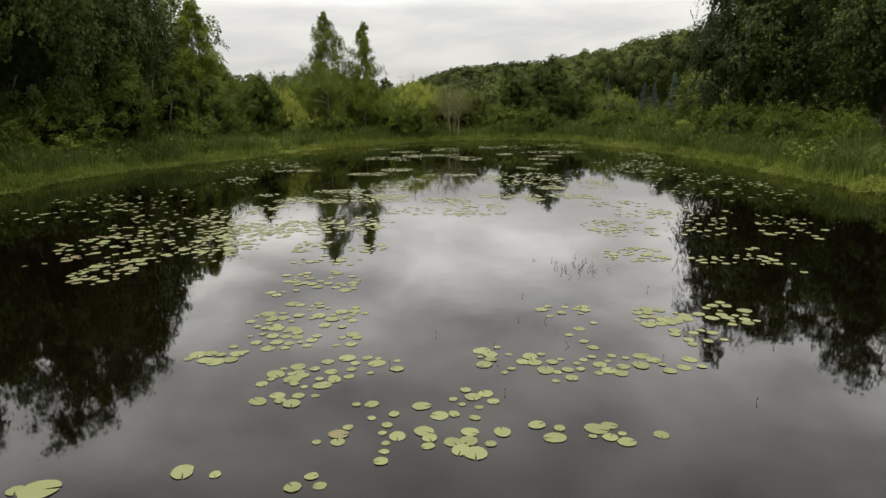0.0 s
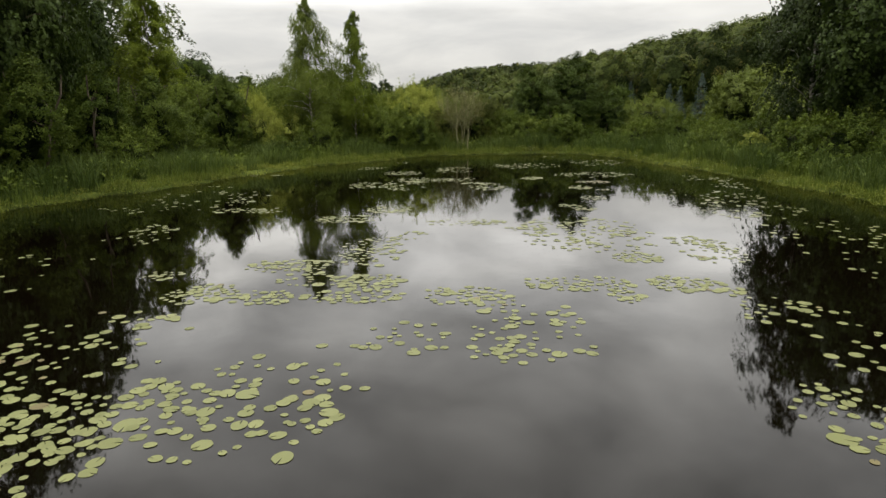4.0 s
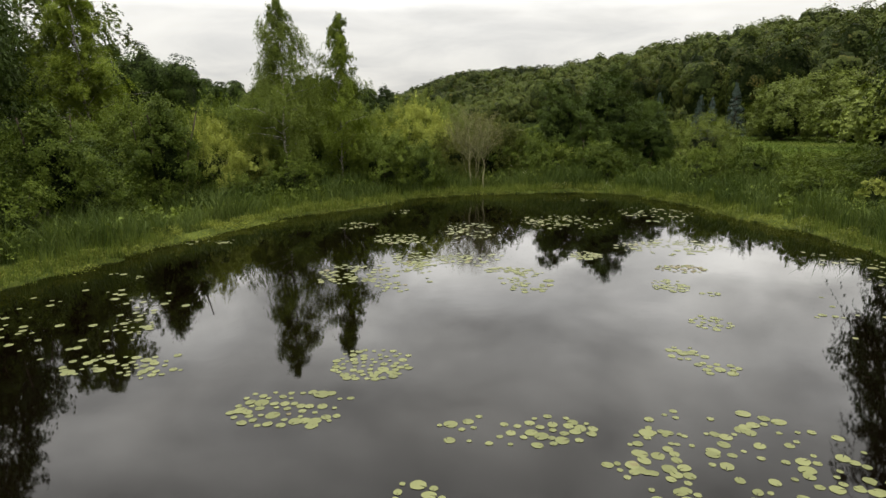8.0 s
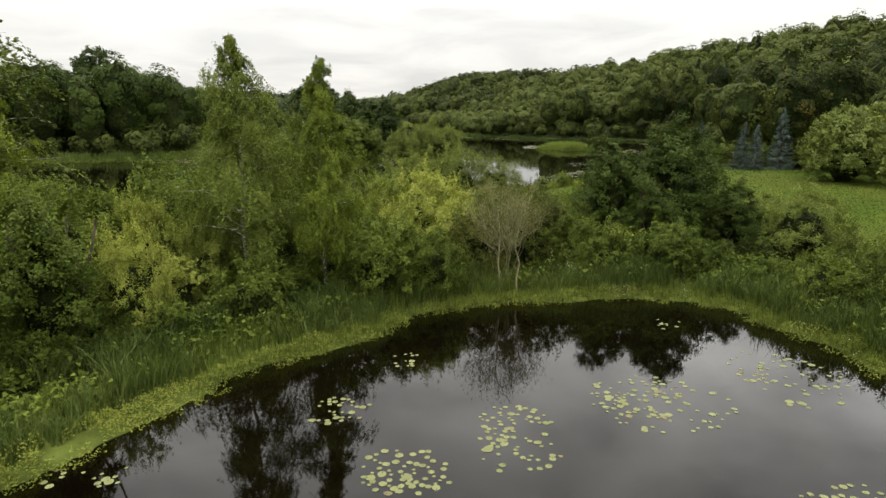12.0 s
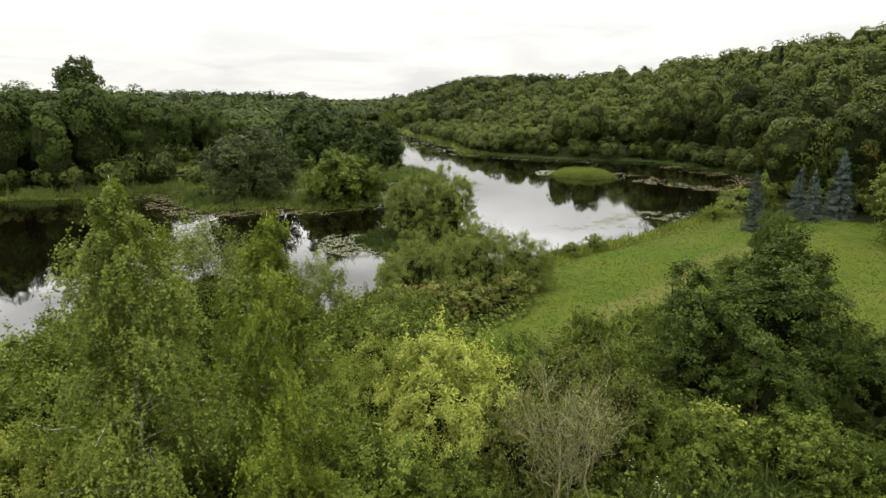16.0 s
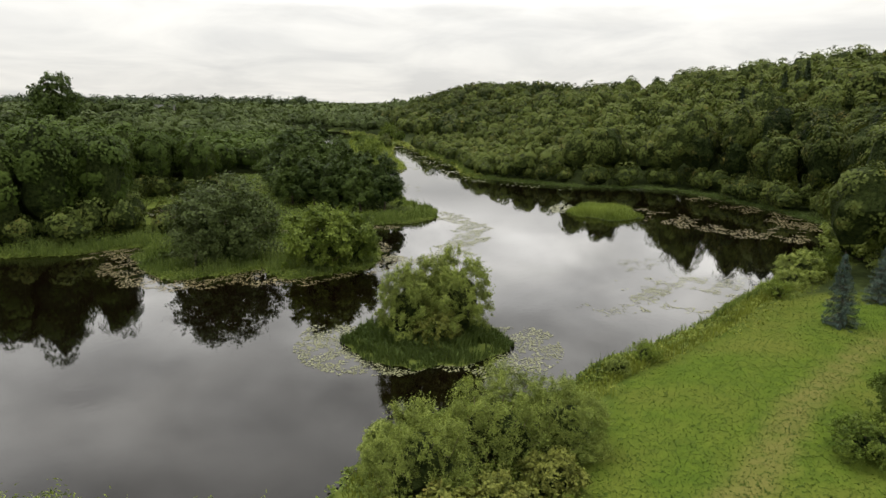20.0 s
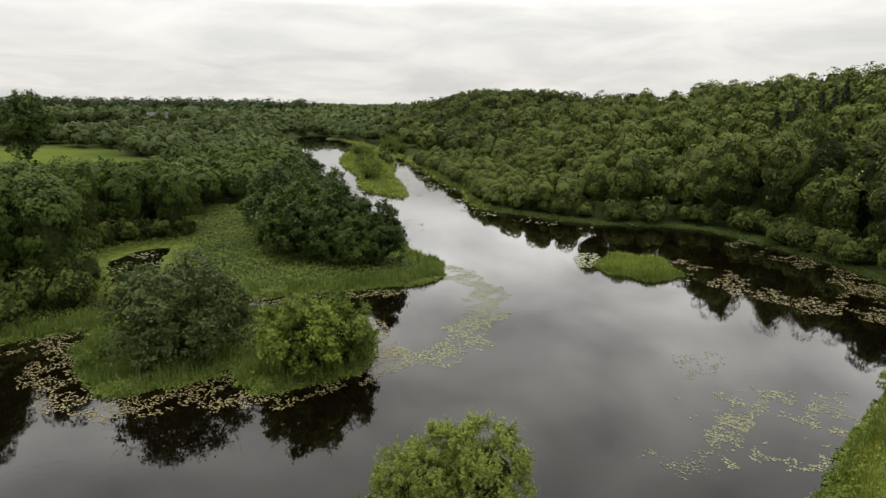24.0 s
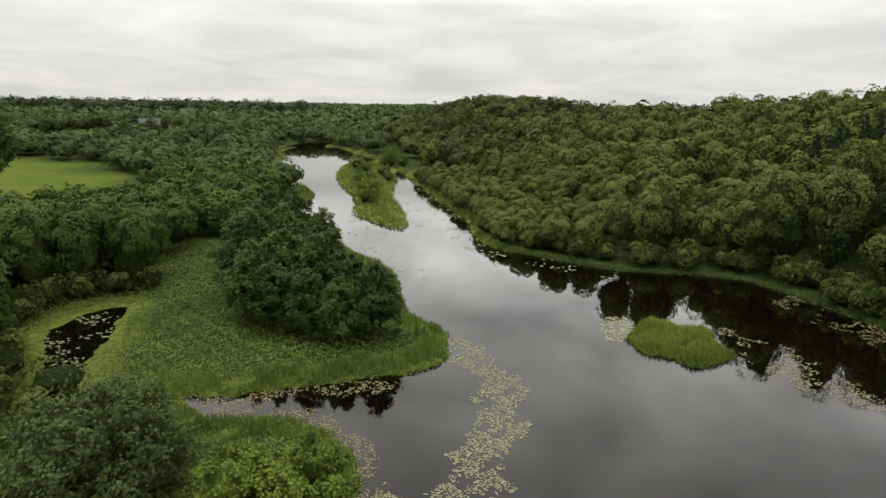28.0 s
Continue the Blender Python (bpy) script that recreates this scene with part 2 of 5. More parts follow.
M_DRY = leaf_material("dry_leaves", (0.070, 0.076, 0.022), (0.200, 0.205, 0.070), translucent=0.15)


# ---- mesh helpers: vertex and face arrays joined into one mesh ----
def mesh_of(name, chunks, mats, smooth=False, tint=None):
    """chunks: (verts n x 3, faces m x k, material index). One mesh from them all."""
    me = bpy.data.meshes.new(name)
    verts = np.concatenate([c[0] for c in chunks]).astype(np.float32)
    loops, starts, mat_idx, at_v, at_l = [], [], [], 0, 0
    for v, f, mi in chunks:
        f = np.asarray(f, dtype=np.int64)
        loops.append((f + at_v).ravel())
        starts.append(at_l + np.arange(len(f)) * f.shape[1])
        mat_idx.append(np.full(len(f), mi))
        at_v += len(v)
        at_l += f.size
    loops, starts, mat_idx = np.concatenate(loops), np.concatenate(starts), np.concatenate(mat_idx)
    me.vertices.add(len(verts))
    me.vertices.foreach_set("co", verts.ravel())
    me.loops.add(len(loops))
    me.loops.foreach_set("vertex_index", loops.astype(np.int32))
    me.polygons.add(len(starts))
    me.polygons.foreach_set("loop_start", starts.astype(np.int32))
    me.polygons.foreach_set("material_index", mat_idx.astype(np.int32))
    me.polygons.foreach_set("use_smooth", np.full(len(starts), smooth))
    for m in mats:
        me.materials.append(m)
    if tint is not None:
        a = me.attributes.new("tint", "FLOAT", "POINT")
        a.data.foreach_set("value", np.asarray(tint, dtype=np.float32))
    me.update(calc_edges=True)
    me.validate()
    return me


def mpart(name, me, parent, label=""):
    ob = new(name, me)
    ob.parent = parent
    return tagged(ob, label)


def unit(v):
    return v / np.maximum(np.linalg.norm(v, axis=1, keepdims=True), 1e-9)


def leaves(rng, pos, nrm, size, slim=0.6, droop=0.0):
    """Four-cornered leaves at pos, facing nrm, size long."""
    n = len(pos)
    nrm = unit(nrm)
    r = rng.normal(size=(n, 3))
    r[:, 2] -= droop
    a = unit(r - nrm * np.sum(r * nrm, axis=1, keepdims=True))
    b = np.cross(nrm, a)
    s = np.broadcast_to(np.asarray(size, dtype=float), (n,))[:, None]
    fold = nrm * s * 0.12
    v = np.stack([pos - a * s * 0.5, pos + b * s * slim * 0.5 + a * s * 0.08 + fold, pos + a * s * 0.5, pos - b * s * slim * 0.5 + a * s * 0.08 + fold], axis=1).reshape(-1, 3)
    return v, np.arange(4 * n).reshape(-1, 4)


def leaf_tris(rng, pos, nrm, size):
    """Three-cornered leaf tufts for woods that are only seen from afar."""
    n = len(pos)
    nrm = unit(nrm)
    a = unit(np.cross(nrm, rng.normal(size=(n, 3))))
    b = np.cross(nrm, a)
    s = np.asarray(size)[:, None]
    v = np.stack([pos - a * s * 0.5, pos + a * s * 0.35 + b * s * 0.45, pos + a * s * 0.35 - b * s * 0.45], axis=1).reshape(-1, 3)
    return v, np.arange(3 * n).reshape(-1, 3)


def ball(rng, centre, radii, lump=0.18):
    """A lumpy closed core of 80 faces."""
    bm = bmesh.new()
    bmesh.ops.create_icosphere(bm, subdivisions=2, radius=1.0)
    v = np.array([x.co[:] for x in bm.verts])
    f = np.array([[x.index for x in p.verts] for p in bm.faces])
    bm.free()
    v *= 1 + lump * rng.uniform(-1, 1, size=(len(v), 1))
    return v * np.asarray(radii) + np.asarray(centre), f


BALL_V, BALL_F = ball(np.random.default_rng(3), (0, 0, 0), (1, 1, 1), 0.0)


def tube(path, radii, sides=6):
    """A tapered limb along a path of points."""
    path = np.asarray(path, dtype=float)
    k = len(path)
    d = unit(np.gradient(path, axis=0))
    ref = np.where(np.abs(d[:, 2:3]) > 0.9, np.array([[1.0, 0, 0]]), np.array([[0, 0, 1.0]]))
    u = unit(np.cross(d, ref))
    w = np.cross(d, u)
    ang = np.arange(sides) * 2 * math.pi / sides
    ring = u[:, None] * np.cos(ang)[None, :, None] + w[:, None] * np.sin(ang)[None, :, None]
    v = (path[:, None] + ring * np.asarray(radii)[:, None, None]).reshape(-1, 3)
    f = [[i * sides + j, i * sides + (j + 1) % sides, (i + 1) * sides + (j + 1) % sides, (i + 1) * sides + j] for i in range(k - 1) for j in range(sides)]
    return v, np.array(f)


def limb(rng, a, b, r0, r1, bend=0.08, k=5, sides=6):
    a, b = np.asarray(a, float), np.asarray(b, float)
    t = np.linspace(0, 1, k)[:, None]
    p = a + (b - a) * t
    p += rng.normal(size=(k, 3)) * np.linalg.norm(b - a) * bend * np.sin(t * math.pi)
    return tube(p, r0 + (r1 - r0) * t[:, 0], sides)


def lobes(rng, m, subs, centre, radii, lobe_r, low=-0.6, spread=(0.5, 0.86), top=0.0):
    """Leaf masses of a crown: m boughs over an egg shape, each a bunch of smaller sprays; rows of x, y, z, radius and outward direction."""
    i = np.arange(m) + 0.5
    z = 1 - (1 - low) * i / m
    a = i * 2.39996 + rng.random() * 6
    q = np.sqrt(np.maximum(0, 1 - z * z))
    d = unit(np.stack([q * np.cos(a), q * np.sin(a), z], axis=1) + rng.normal(size=(m, 3)) * 0.2)
    c = np.asarray(centre) + d * np.asarray(radii) * rng.uniform(*spread, (m, 1))
    c[:, 2] += top * rng.random(m) * np.maximum(d[:, 2], 0)
    big = lobe_r * rng.uniform(0.6, 1.35, m)
    e = unit(rng.normal(size=(m, subs, 3)).reshape(-1, 3) + 0.75 * np.repeat(d, subs, axis=0) + np.array([0, 0, 0.35]))
    br = np.repeat(big, subs)
    p = np.repeat(c, subs, axis=0) + e * (br * rng.uniform(0.45, 0.95, m * subs))[:, None]
    r = br * rng.uniform(0.32, 0.58, m * subs)
    return np.column_stack([p, r, e])


def spray(rng, cl, n, size, slim=0.55, rise=0.2, per=8, loose=0.42, reach=1.0):
    """Leaves on short twigs that leave each spray outwards; rise: how steeply the twigs climb. Gives the leaf faces and a tint for every leaf."""
    k = max(1, n // per)
    w = cl[:, 3] ** 1.7
    i = rng.choice(len(cl), size=k, p=w / w.sum())
    out = cl[i, 4:7]
    d = rng.normal(size=(k, 3)) * 0.75 + out
    d[:, 2] += rise
    d = unit(d)
    ln = cl[i, 3] * rng.uniform(0.7, 1.2, k) * reach
    t = (np.arange(per)[None] + rng.random((k, per))) / per
    pos = cl[i, None, :3] + d[:, None] * (ln[:, None] * (0.2 + 0.85 * t))[:, :, None] + rng.normal(size=(k, per, 3)) * (0.07 * ln + 0.3 * size)[:, None, None]
    pos[:, :, 2] -= 0.18 * ln[:, None] * t ** 2 * (1 - min(rise, 1.0))
    nrm = d[:, None] * 0.35 + out[:, None] * 0.6 + rng.normal(size=(k, per, 3)) * loose
    nrm[:, :, 2] += 0.25
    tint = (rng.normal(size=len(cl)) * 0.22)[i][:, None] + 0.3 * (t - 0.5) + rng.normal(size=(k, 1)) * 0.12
    pos = pos.reshape(-1, 3)
    pos[:, 2] = np.maximum(pos[:, 2], 0.03)
    sz = size * rng.uniform(0.7, 1.3, k * per)
    v, f = leaf_tris(rng, pos, nrm.reshape(-1, 3), 1.15 * sz) if size >= 0.17 else leaves(rng, pos, nrm.reshape(-1, 3), sz, slim)
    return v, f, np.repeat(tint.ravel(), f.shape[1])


def shoots(rng, cl, k, length, per, size, slim, lean=0.35):
    """Upright young shoots with leaves all along, standing out of the top of a bush."""
    top = cl[cl[:, 6] > 0.15]
    i = rng.integers(len(top), size=k)
    d = unit(rng.normal(size=(k, 3)) * lean * 0.6 + top[i, 4:7] * lean + np.array([0, 0, 1.0]))
    ln = length * rng.uniform(0.5, 1.2, k)
    t = rng.random((k, per))
    pos = top[i, None, :3] + d[:, None] * (top[i, 3, None] * 0.5 + ln[:, None] * t)[:, :, None] + rng.normal(size=(k, per, 3)) * 0.35 * size
    nrm = rng.normal(size=(k, per, 3)) * 0.8 + top[i, None, 4:7] + np.array([0, 0, 0.35])
    v, f = leaves(rng, pos.reshape(-1, 3), nrm.reshape(-1, 3), size * rng.uniform(0.7, 1.3, k * per), slim, -0.8)
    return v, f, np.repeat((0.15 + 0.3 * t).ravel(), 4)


def blades(rng, base, height, width, lean=0.35):
    """Upright leaf blades, bent towards the tip."""
    n = len(base)
    a = rng.random(n) * 2 * math.pi
    side = np.stack([np.cos(a), np.sin(a), np.zeros(n)], axis=1) * (np.broadcast_to(width, (n,)) * 0.5)[:, None]
    b = rng.random(n) * 2 * math.pi
    tilt = np.stack([np.cos(b), np.sin(b), np.zeros(n)], axis=1) * (height * lean * rng.random(n))[:, None]
    upz = np.stack([np.zeros(n), np.zeros(n), height], axis=1)
    midp = base + upz * 0.6 + tilt * 0.35
    tip = base + upz * (1 - 0.12 * rng.random(n)[:, None]) + tilt
    v = np.stack([base - side, base + side, midp + side * 0.8, midp - side * 0.8, tip], axis=1).reshape(-1, 3)
    k = np.arange(n)[:, None] * 5
    return [(v, k + np.array([[0, 1, 2, 3]]), 0), (np.zeros((0, 3)), k - len(v) + np.array([[3, 2, 4]]), 0)]


def plant(name, label, category, parts, group=""):
    """A thing: an Empty at its base with its meshes as parts."""
    ob = new(name)
    ob.empty_display_size = 0.3
    tagged(ob, label, category, group)
    for pn, me in parts:
        mpart(pn, me, ob)
    return ob


# ---- kinds of trees and shrubs, each about its nominal size, base at the origin ----
def broadleaf(seed, h=10.0, r=3.2, n=5200, size=0.30, mat=None, bark=None, m=26, base=0.12, stems=1, subs=9, point=0.0):
    """A leafy tree; point: how far the crown narrows to a tip."""
    rng = np.random.default_rng(seed)
    bark = bark or M_BARK
    zc, rz = h * (base + (1 - base) * 0.47), h * (1 - base) * 0.50
    cl = np.concatenate([lobes(rng, int(m * 1.2), subs, (0, 0, zc), (r, r, rz), r * 0.38, -0.6, (0.55, 0.8)), lobes(rng, 8, 5, (0, 0, zc), (r, r, rz), r * 0.42, -0.9, (0.2, 0.45))])
    if point:
        q = np.clip((cl[:, 2] - zc) / rz, -1, 1.2)
        cl[:, :2] *= (1 - point * np.clip(q + 0.3, 0, 1))[:, None]
    cl[:, 2] = np.maximum(cl[:, 2], cl[:, 3] * 0.6)
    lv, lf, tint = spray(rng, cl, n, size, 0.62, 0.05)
    # core fills the crown's gaps with the colour of inner shade
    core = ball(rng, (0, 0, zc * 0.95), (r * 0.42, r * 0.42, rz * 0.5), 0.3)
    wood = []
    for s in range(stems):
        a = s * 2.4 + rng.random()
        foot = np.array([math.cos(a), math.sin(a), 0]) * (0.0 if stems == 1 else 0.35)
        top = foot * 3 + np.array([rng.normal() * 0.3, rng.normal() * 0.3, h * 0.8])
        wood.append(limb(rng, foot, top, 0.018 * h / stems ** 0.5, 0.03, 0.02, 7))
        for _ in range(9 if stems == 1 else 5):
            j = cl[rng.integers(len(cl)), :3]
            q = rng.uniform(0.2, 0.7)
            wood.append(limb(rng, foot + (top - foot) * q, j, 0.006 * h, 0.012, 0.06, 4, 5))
    return [("trunk", mesh_of("trunk", [(v, f, 0) for v, f in wood], [bark], True)), ("crown", mesh_of("crown", [(lv, lf, 0), (*core, 1)], [mat, M_INNER_SHADE], False, np.concatenate([tint, np.zeros(len(core[0]))])))]


def birch(seed, h=11.0, r=2.0, n=42000, size=0.075, mat=None, low=0.10, taper=1.0, hang=1.0, upright=0.8):
    """Slim and pointed, with a pale stem, rising limbs that arch over and hanging leafy twigs with gaps between them."""
    rng = np.random.default_rng(seed)
    top = np.array([rng.normal() * 0.25, rng.normal() * 0.25, h])
    wood, pos, nrm, tint = [limb(rng, (0, 0, 0), top, 0.0075 * h, 0.010, 0.008, 12, 8)], [], [], []
    m = 60
    reaches = []
    for i in range(m):
        u = ((i + 0.5) / m) ** 0.85
        reaches.append(r * (0.05 + 1.05 * min(1.0, 0.45 + 2.6 * u) * (1 - u) ** taper) * rng.choice([0.5, 0.85, 1.0, 1.25]))
    area = np.array(reaches) * 0.8 + 0.16 * r
    for i, reach in enumerate(reaches):
        u = ((i + 0.5) / m) ** 0.85
        q = low + (0.985 - low) * u
        a = i * 2.39996 + rng.normal() * 0.5
        out = np.array([math.cos(a), math.sin(a), 0.0])
        foot = top * q
        climb = reach * rng.uniform(0.45, 1.0) * upright
        arc = np.linspace(0, 1, 6)[:, None]
        path = foot + out * reach * arc + np.array([0, 0, 1.0]) * climb * (1.7 * arc - 0.9 * arc ** 2)
        path += rng.normal(size=path.shape) * 0.04 * reach
        path[0] = foot
        wood.append(tube(path, np.linspace(0.008 + 0.016 * (1 - q) * reach, 0.004, 6), 4))
        k = int(n * area[i] / area.sum())
        per = 22
        strings = max(2, k // per)
        s0 = rng.uniform(0.18, 1.0, strings) ** 0.75
        b = np.stack([np.interp(s0, arc[:, 0], path[:, j]) for j in range(3)], axis=1) + rng.normal(size=(strings, 3)) * (0.05 + 0.10 * reach)
        ln = hang * rng.uniform(0.2, 1.0, strings) * (0.22 + 0.42 * reach)
        t = rng.random((strings, per))
        side = rng.normal(size=(strings, 3)) * 0.22 + out * 0.3
        p = b[:, None] + side[:, None] * (ln[:, None] * t)[:, :, None] + rng.normal(size=(strings, per, 3)) * 0.032
        p[:, :, 2] -= ln[:, None] * t
        pos.append(p.reshape(-1, 3))
        nrm.append((rng.normal(size=(strings, per, 3)) * 0.5 + out * 0.6 + side[:, None] * 0.6 + np.array([0, 0, 0.6])).reshape(-1, 3))
        tint.append((rng.normal() * 0.15 + rng.normal(size=(strings, 1)) * 0.15 + 0 * t).ravel())
    pos, nrm, tint = np.concatenate(pos), np.concatenate(nrm), np.concatenate(tint)
    pos[:, 2] = np.maximum(pos[:, 2], 0.1)
    lv = leaves(rng, pos, nrm, size * rng.uniform(0.65, 1.3, len(pos)), 0.66, 0.8)
    return [("trunk", mesh_of("trunk", [(v, f, 0) for v, f in wood], [M_BIRCHBARK], True)), ("crown", mesh_of("crown", [(*lv, 0)], [mat or M_BIRCH], False, np.repeat(tint, 4)))]


def shrub(seed, h=4.5, r=2.4, n=4200, size=0.19, mat=None, m=20, spiky=0.0, slim=0.5, rise=0.3, subs=8, bare=0):
    """Many-stemmed, leafy to the ground; spiky: metres by which young shoots stand out; bare: leafless twigs showing."""
    rng = np.random.default_rng(seed)
    zc, rz = h * 0.42, h * 0.52
    cl = np.concatenate([lobes(rng, int(m * 1.3), subs, (0, 0, zc), (r, r, rz), r * 0.36, -0.55, (0.6, 0.8), top=spiky * 0.4), lobes(rng, 7, 5, (0, 0, zc), (r, r, rz), r * 0.4, -0.5, (0.2, 0.4)), lobes(rng, 9, 4, (0, 0, h * 0.16), (r * 1.05, r * 1.05, h * 0.2), r * 0.3, 0.0, (0.75, 1.0))])
    cl[:, 2] = np.maximum(cl[:, 2], cl[:, 3] * 0.5)
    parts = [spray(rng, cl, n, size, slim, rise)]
    if spiky:
        per = 14
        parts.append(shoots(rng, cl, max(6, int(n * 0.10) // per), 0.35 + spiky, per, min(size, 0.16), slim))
    # inner mass coloured dark, standing for shade inside the bush
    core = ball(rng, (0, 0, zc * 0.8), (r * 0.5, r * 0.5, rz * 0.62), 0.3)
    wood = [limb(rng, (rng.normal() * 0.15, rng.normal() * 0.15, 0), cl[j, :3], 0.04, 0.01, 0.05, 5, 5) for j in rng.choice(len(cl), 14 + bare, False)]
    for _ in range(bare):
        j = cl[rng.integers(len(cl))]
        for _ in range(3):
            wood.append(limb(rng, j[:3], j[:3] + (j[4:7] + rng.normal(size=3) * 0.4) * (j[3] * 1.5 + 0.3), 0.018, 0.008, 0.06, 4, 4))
    mats = [mat or M_SHRUB, M_INNER_SHADE]
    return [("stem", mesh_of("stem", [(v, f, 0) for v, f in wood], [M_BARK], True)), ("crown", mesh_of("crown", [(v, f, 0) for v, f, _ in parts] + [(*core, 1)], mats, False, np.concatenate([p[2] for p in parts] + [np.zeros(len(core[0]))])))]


def spruce(seed, h=7.0, r=1.55, n=5200, size=0.20, mat=None):
    rng = np.random.default_rng(seed)
    wood = [tube([(0, 0, 0), (0, 0, h * 0.5), (0, 0, h)], [0.12, 0.07, 0.015], 7)]
    pos, nrm = [], []
    whorls = 17
    for i in range(whorls):
        q = (i + 0.3) / whorls
        z = h * (0.04 + 0.92 * q)
        reach = r * (1 - q) ** 0.9 + 0.10
        arms = 11
        for j in range(arms):
            a = j * 2 * math.pi / arms + i * 0.7 + rng.normal() * 0.2
            z = h * (0.04 + 0.92 * q + rng.normal() * 0.016)
            rr = reach * rng.uniform(0.7, 1.15)
            k = int(n / whorls / arms * (1.5 - q))
            t = rng.random(k) ** 0.6
            side = rng.normal(size=k) * 0.22 * rr * t * (1.15 - t)
            dx, dy = math.cos(a), math.sin(a)
            p = np.stack([dx * rr * t - dy * side, dy * rr * t + dx * side, z - 0.34 * rr * t + 0.26 * rr * t ** 3 + rng.normal(size=k) * 0.011 * h], axis=1)
            pos.append(p)
            nn = rng.normal(size=(k, 3)) * 0.5
            nn[:, 2] += 1.0
            nrm.append(nn + np.array([dx, dy, 0]) * 0.9)
            wood.append(tube([(0, 0, z), (dx * rr * 0.9, dy * rr * 0.9, z - 0.12 * rr)], [0.03, 0.008], 4))
    pos, nrm = np.concatenate(pos), np.concatenate(nrm)
    pos[:, 2] = np.maximum(pos[:, 2], 0.05)
    lv = leaves(rng, pos, nrm, size * rng.uniform(0.7, 1.3, len(pos)), 0.4)
    return [("trunk", mesh_of("trunk", [(v, f, 0) for v, f in wood], [M_BARK], True)), ("crown", mesh_of("crown", [(*lv, 0)], [mat or M_SPRUCE]))]


def dead_tree(seed, h=5.0):
    """Two pale trunks and a fan of bare twigs with a few dry leaves."""
    rng = np.random.default_rng(seed)
    wood, tips = [], []
    stems = [((-0.4, -0.8, 0), (-0.5, -0.7, h * 0.8), 0.06), ((0.36, -0.7, 0), (0.42, -0.6, h * 0.82), 0.055)]
    for i in range(9):
        a = i * 0.7
        stems.append(((rng.normal() * 0.25, rng.normal() * 0.2 + 0.3, 0), (math.cos(a) * rng.uniform(0.8, 1.6), math.sin(a) * rng.uniform(0.6, 1.2) + 0.3, h * rng.uniform(0.6, 0.95)), 0.018))
    for foot, top, thick in stems:
        foot, top = np.array(foot), np.array(top)
        wood.append(limb(rng, foot, top, thick, 0.012, 0.02, 7, 7))
        for i in range(9):
            q = rng.uniform(0.4, 1.0)
            b = foot + (top - foot) * q
            a = rng.random() * 6.283
            ln = rng.uniform(0.5, 1.4) * (1.25 - 0.6 * q)
            e = b + np.array([math.cos(a) * ln, math.sin(a) * ln, ln * rng.uniform(0.5, 1.2)])
            wood.append(limb(rng, b, e, 0.013, 0.005, 0.05, 4, 4))
            for _ in range(7):
                g0 = b + (e - b) * rng.uniform(0.3, 1.0)
                g = g0 + rng.normal(size=3) * 0.25 + np.array([0, 0, 0.28])
                wood.append(limb(rng, g0, g, 0.007, 0.004, 0.05, 3, 3))
                tips.append(g)
    tips = np.repeat(np.array(tips), 5, axis=0)
    lv = leaves(rng, tips + rng.normal(size=tips.shape) * 0.2, rng.normal(size=tips.shape), 0.08 * rng.uniform(0.6, 1.3, len(tips)), 0.5)
    return [("trunk", mesh_of("trunk", [(v, f, 0) for v, f in wood], [M_DEAD], True)), ("dry_leaves", mesh_of("dry_leaves", [(*lv, 0)], [M_DRY]))]


KINDS = {}


def stand(kind, maker, x, y, h, h0, label, category, width=1.0, group="", z=None, turn=None, lean=2.0):
    """Puts a plant of one kind at x, y, h high; the first is built, the others are copies with its meshes."""
    rng = np.random.default_rng(int(abs(x * 131 + y * 977)) + 5)
    rz = rng.random() * 360 if turn is None else turn
    zz = ground_z(x, y) - 0.05 if z is None else z
    s = h / h0
    w = s * width
    m = pose(x, y, zz, rng.normal() * lean, rng.normal() * lean, rz) @ Matrix.Diagonal((w * rng.uniform(0.93, 1.07), w * rng.uniform(0.93, 1.07), s, 1))
    if kind not in KINDS:
        ob = plant(category.replace(" ", "_"), label, category, maker(), group)
        ob.matrix_basis = m
        KINDS[kind] = ob
        return ob
    src = KINDS[kind]
    made = copy_thing(src, m @ Matrix.Diagonal(tuple(1 / v for v in src.scale) + (1,)))
    tagged(made, label, category, group)
    return made


# ---- the plan: shorelines, islands, meadow ----
POND = [(-14, -20), (-19, 0), (-18.6, 15), (-17.8, 25.4), (-17.7, 30.3), (-16.4, 35.5), (-13.6, 41), (-12, 45.5), (-10, 49.3), (-7.9, 53), (-4.9, 55.2), (-3.5, 57), (-2.8, 58.6), (0.7, 60.2),
        (5.4, 60.8), (8.5, 61), (10.2, 59.6), (12, 56), (13.3, 51.4), (14.4, 47), (15.2, 41), (15.8, 34.4), (15.8, 28), (16.2, 22.8), (17, 10), (17, -5), (12, -20), (0, -26)]
LAKE = [(-95, 72), (-60, 74), (-30, 77), (-18, 80), (-9.3, 83), (-6.5, 90), (-1, 94), (4.2, 95.5), (7.4, 99.9), (14.8, 105.6), (18.6, 109.7), (27.3, 119.1), (38, 129.7), (48, 140), (54, 155), (53, 168),
        (49.4, 181), (42.6, 195), (24.8, 199), (14.1, 206.3), (4.2, 214.8), (0.1, 225.3), (-0.8, 241.7), (-10.1, 282), (-18, 315), (-26, 350), (-45, 410), (-85, 500), (-108, 500), (-88, 400), (-68, 334),
        (-47.2, 284), (-46, 257), (-36, 235), (-25.8, 212), (-15.3, 196), (-11.3, 175), (-7.6, 169.5)]
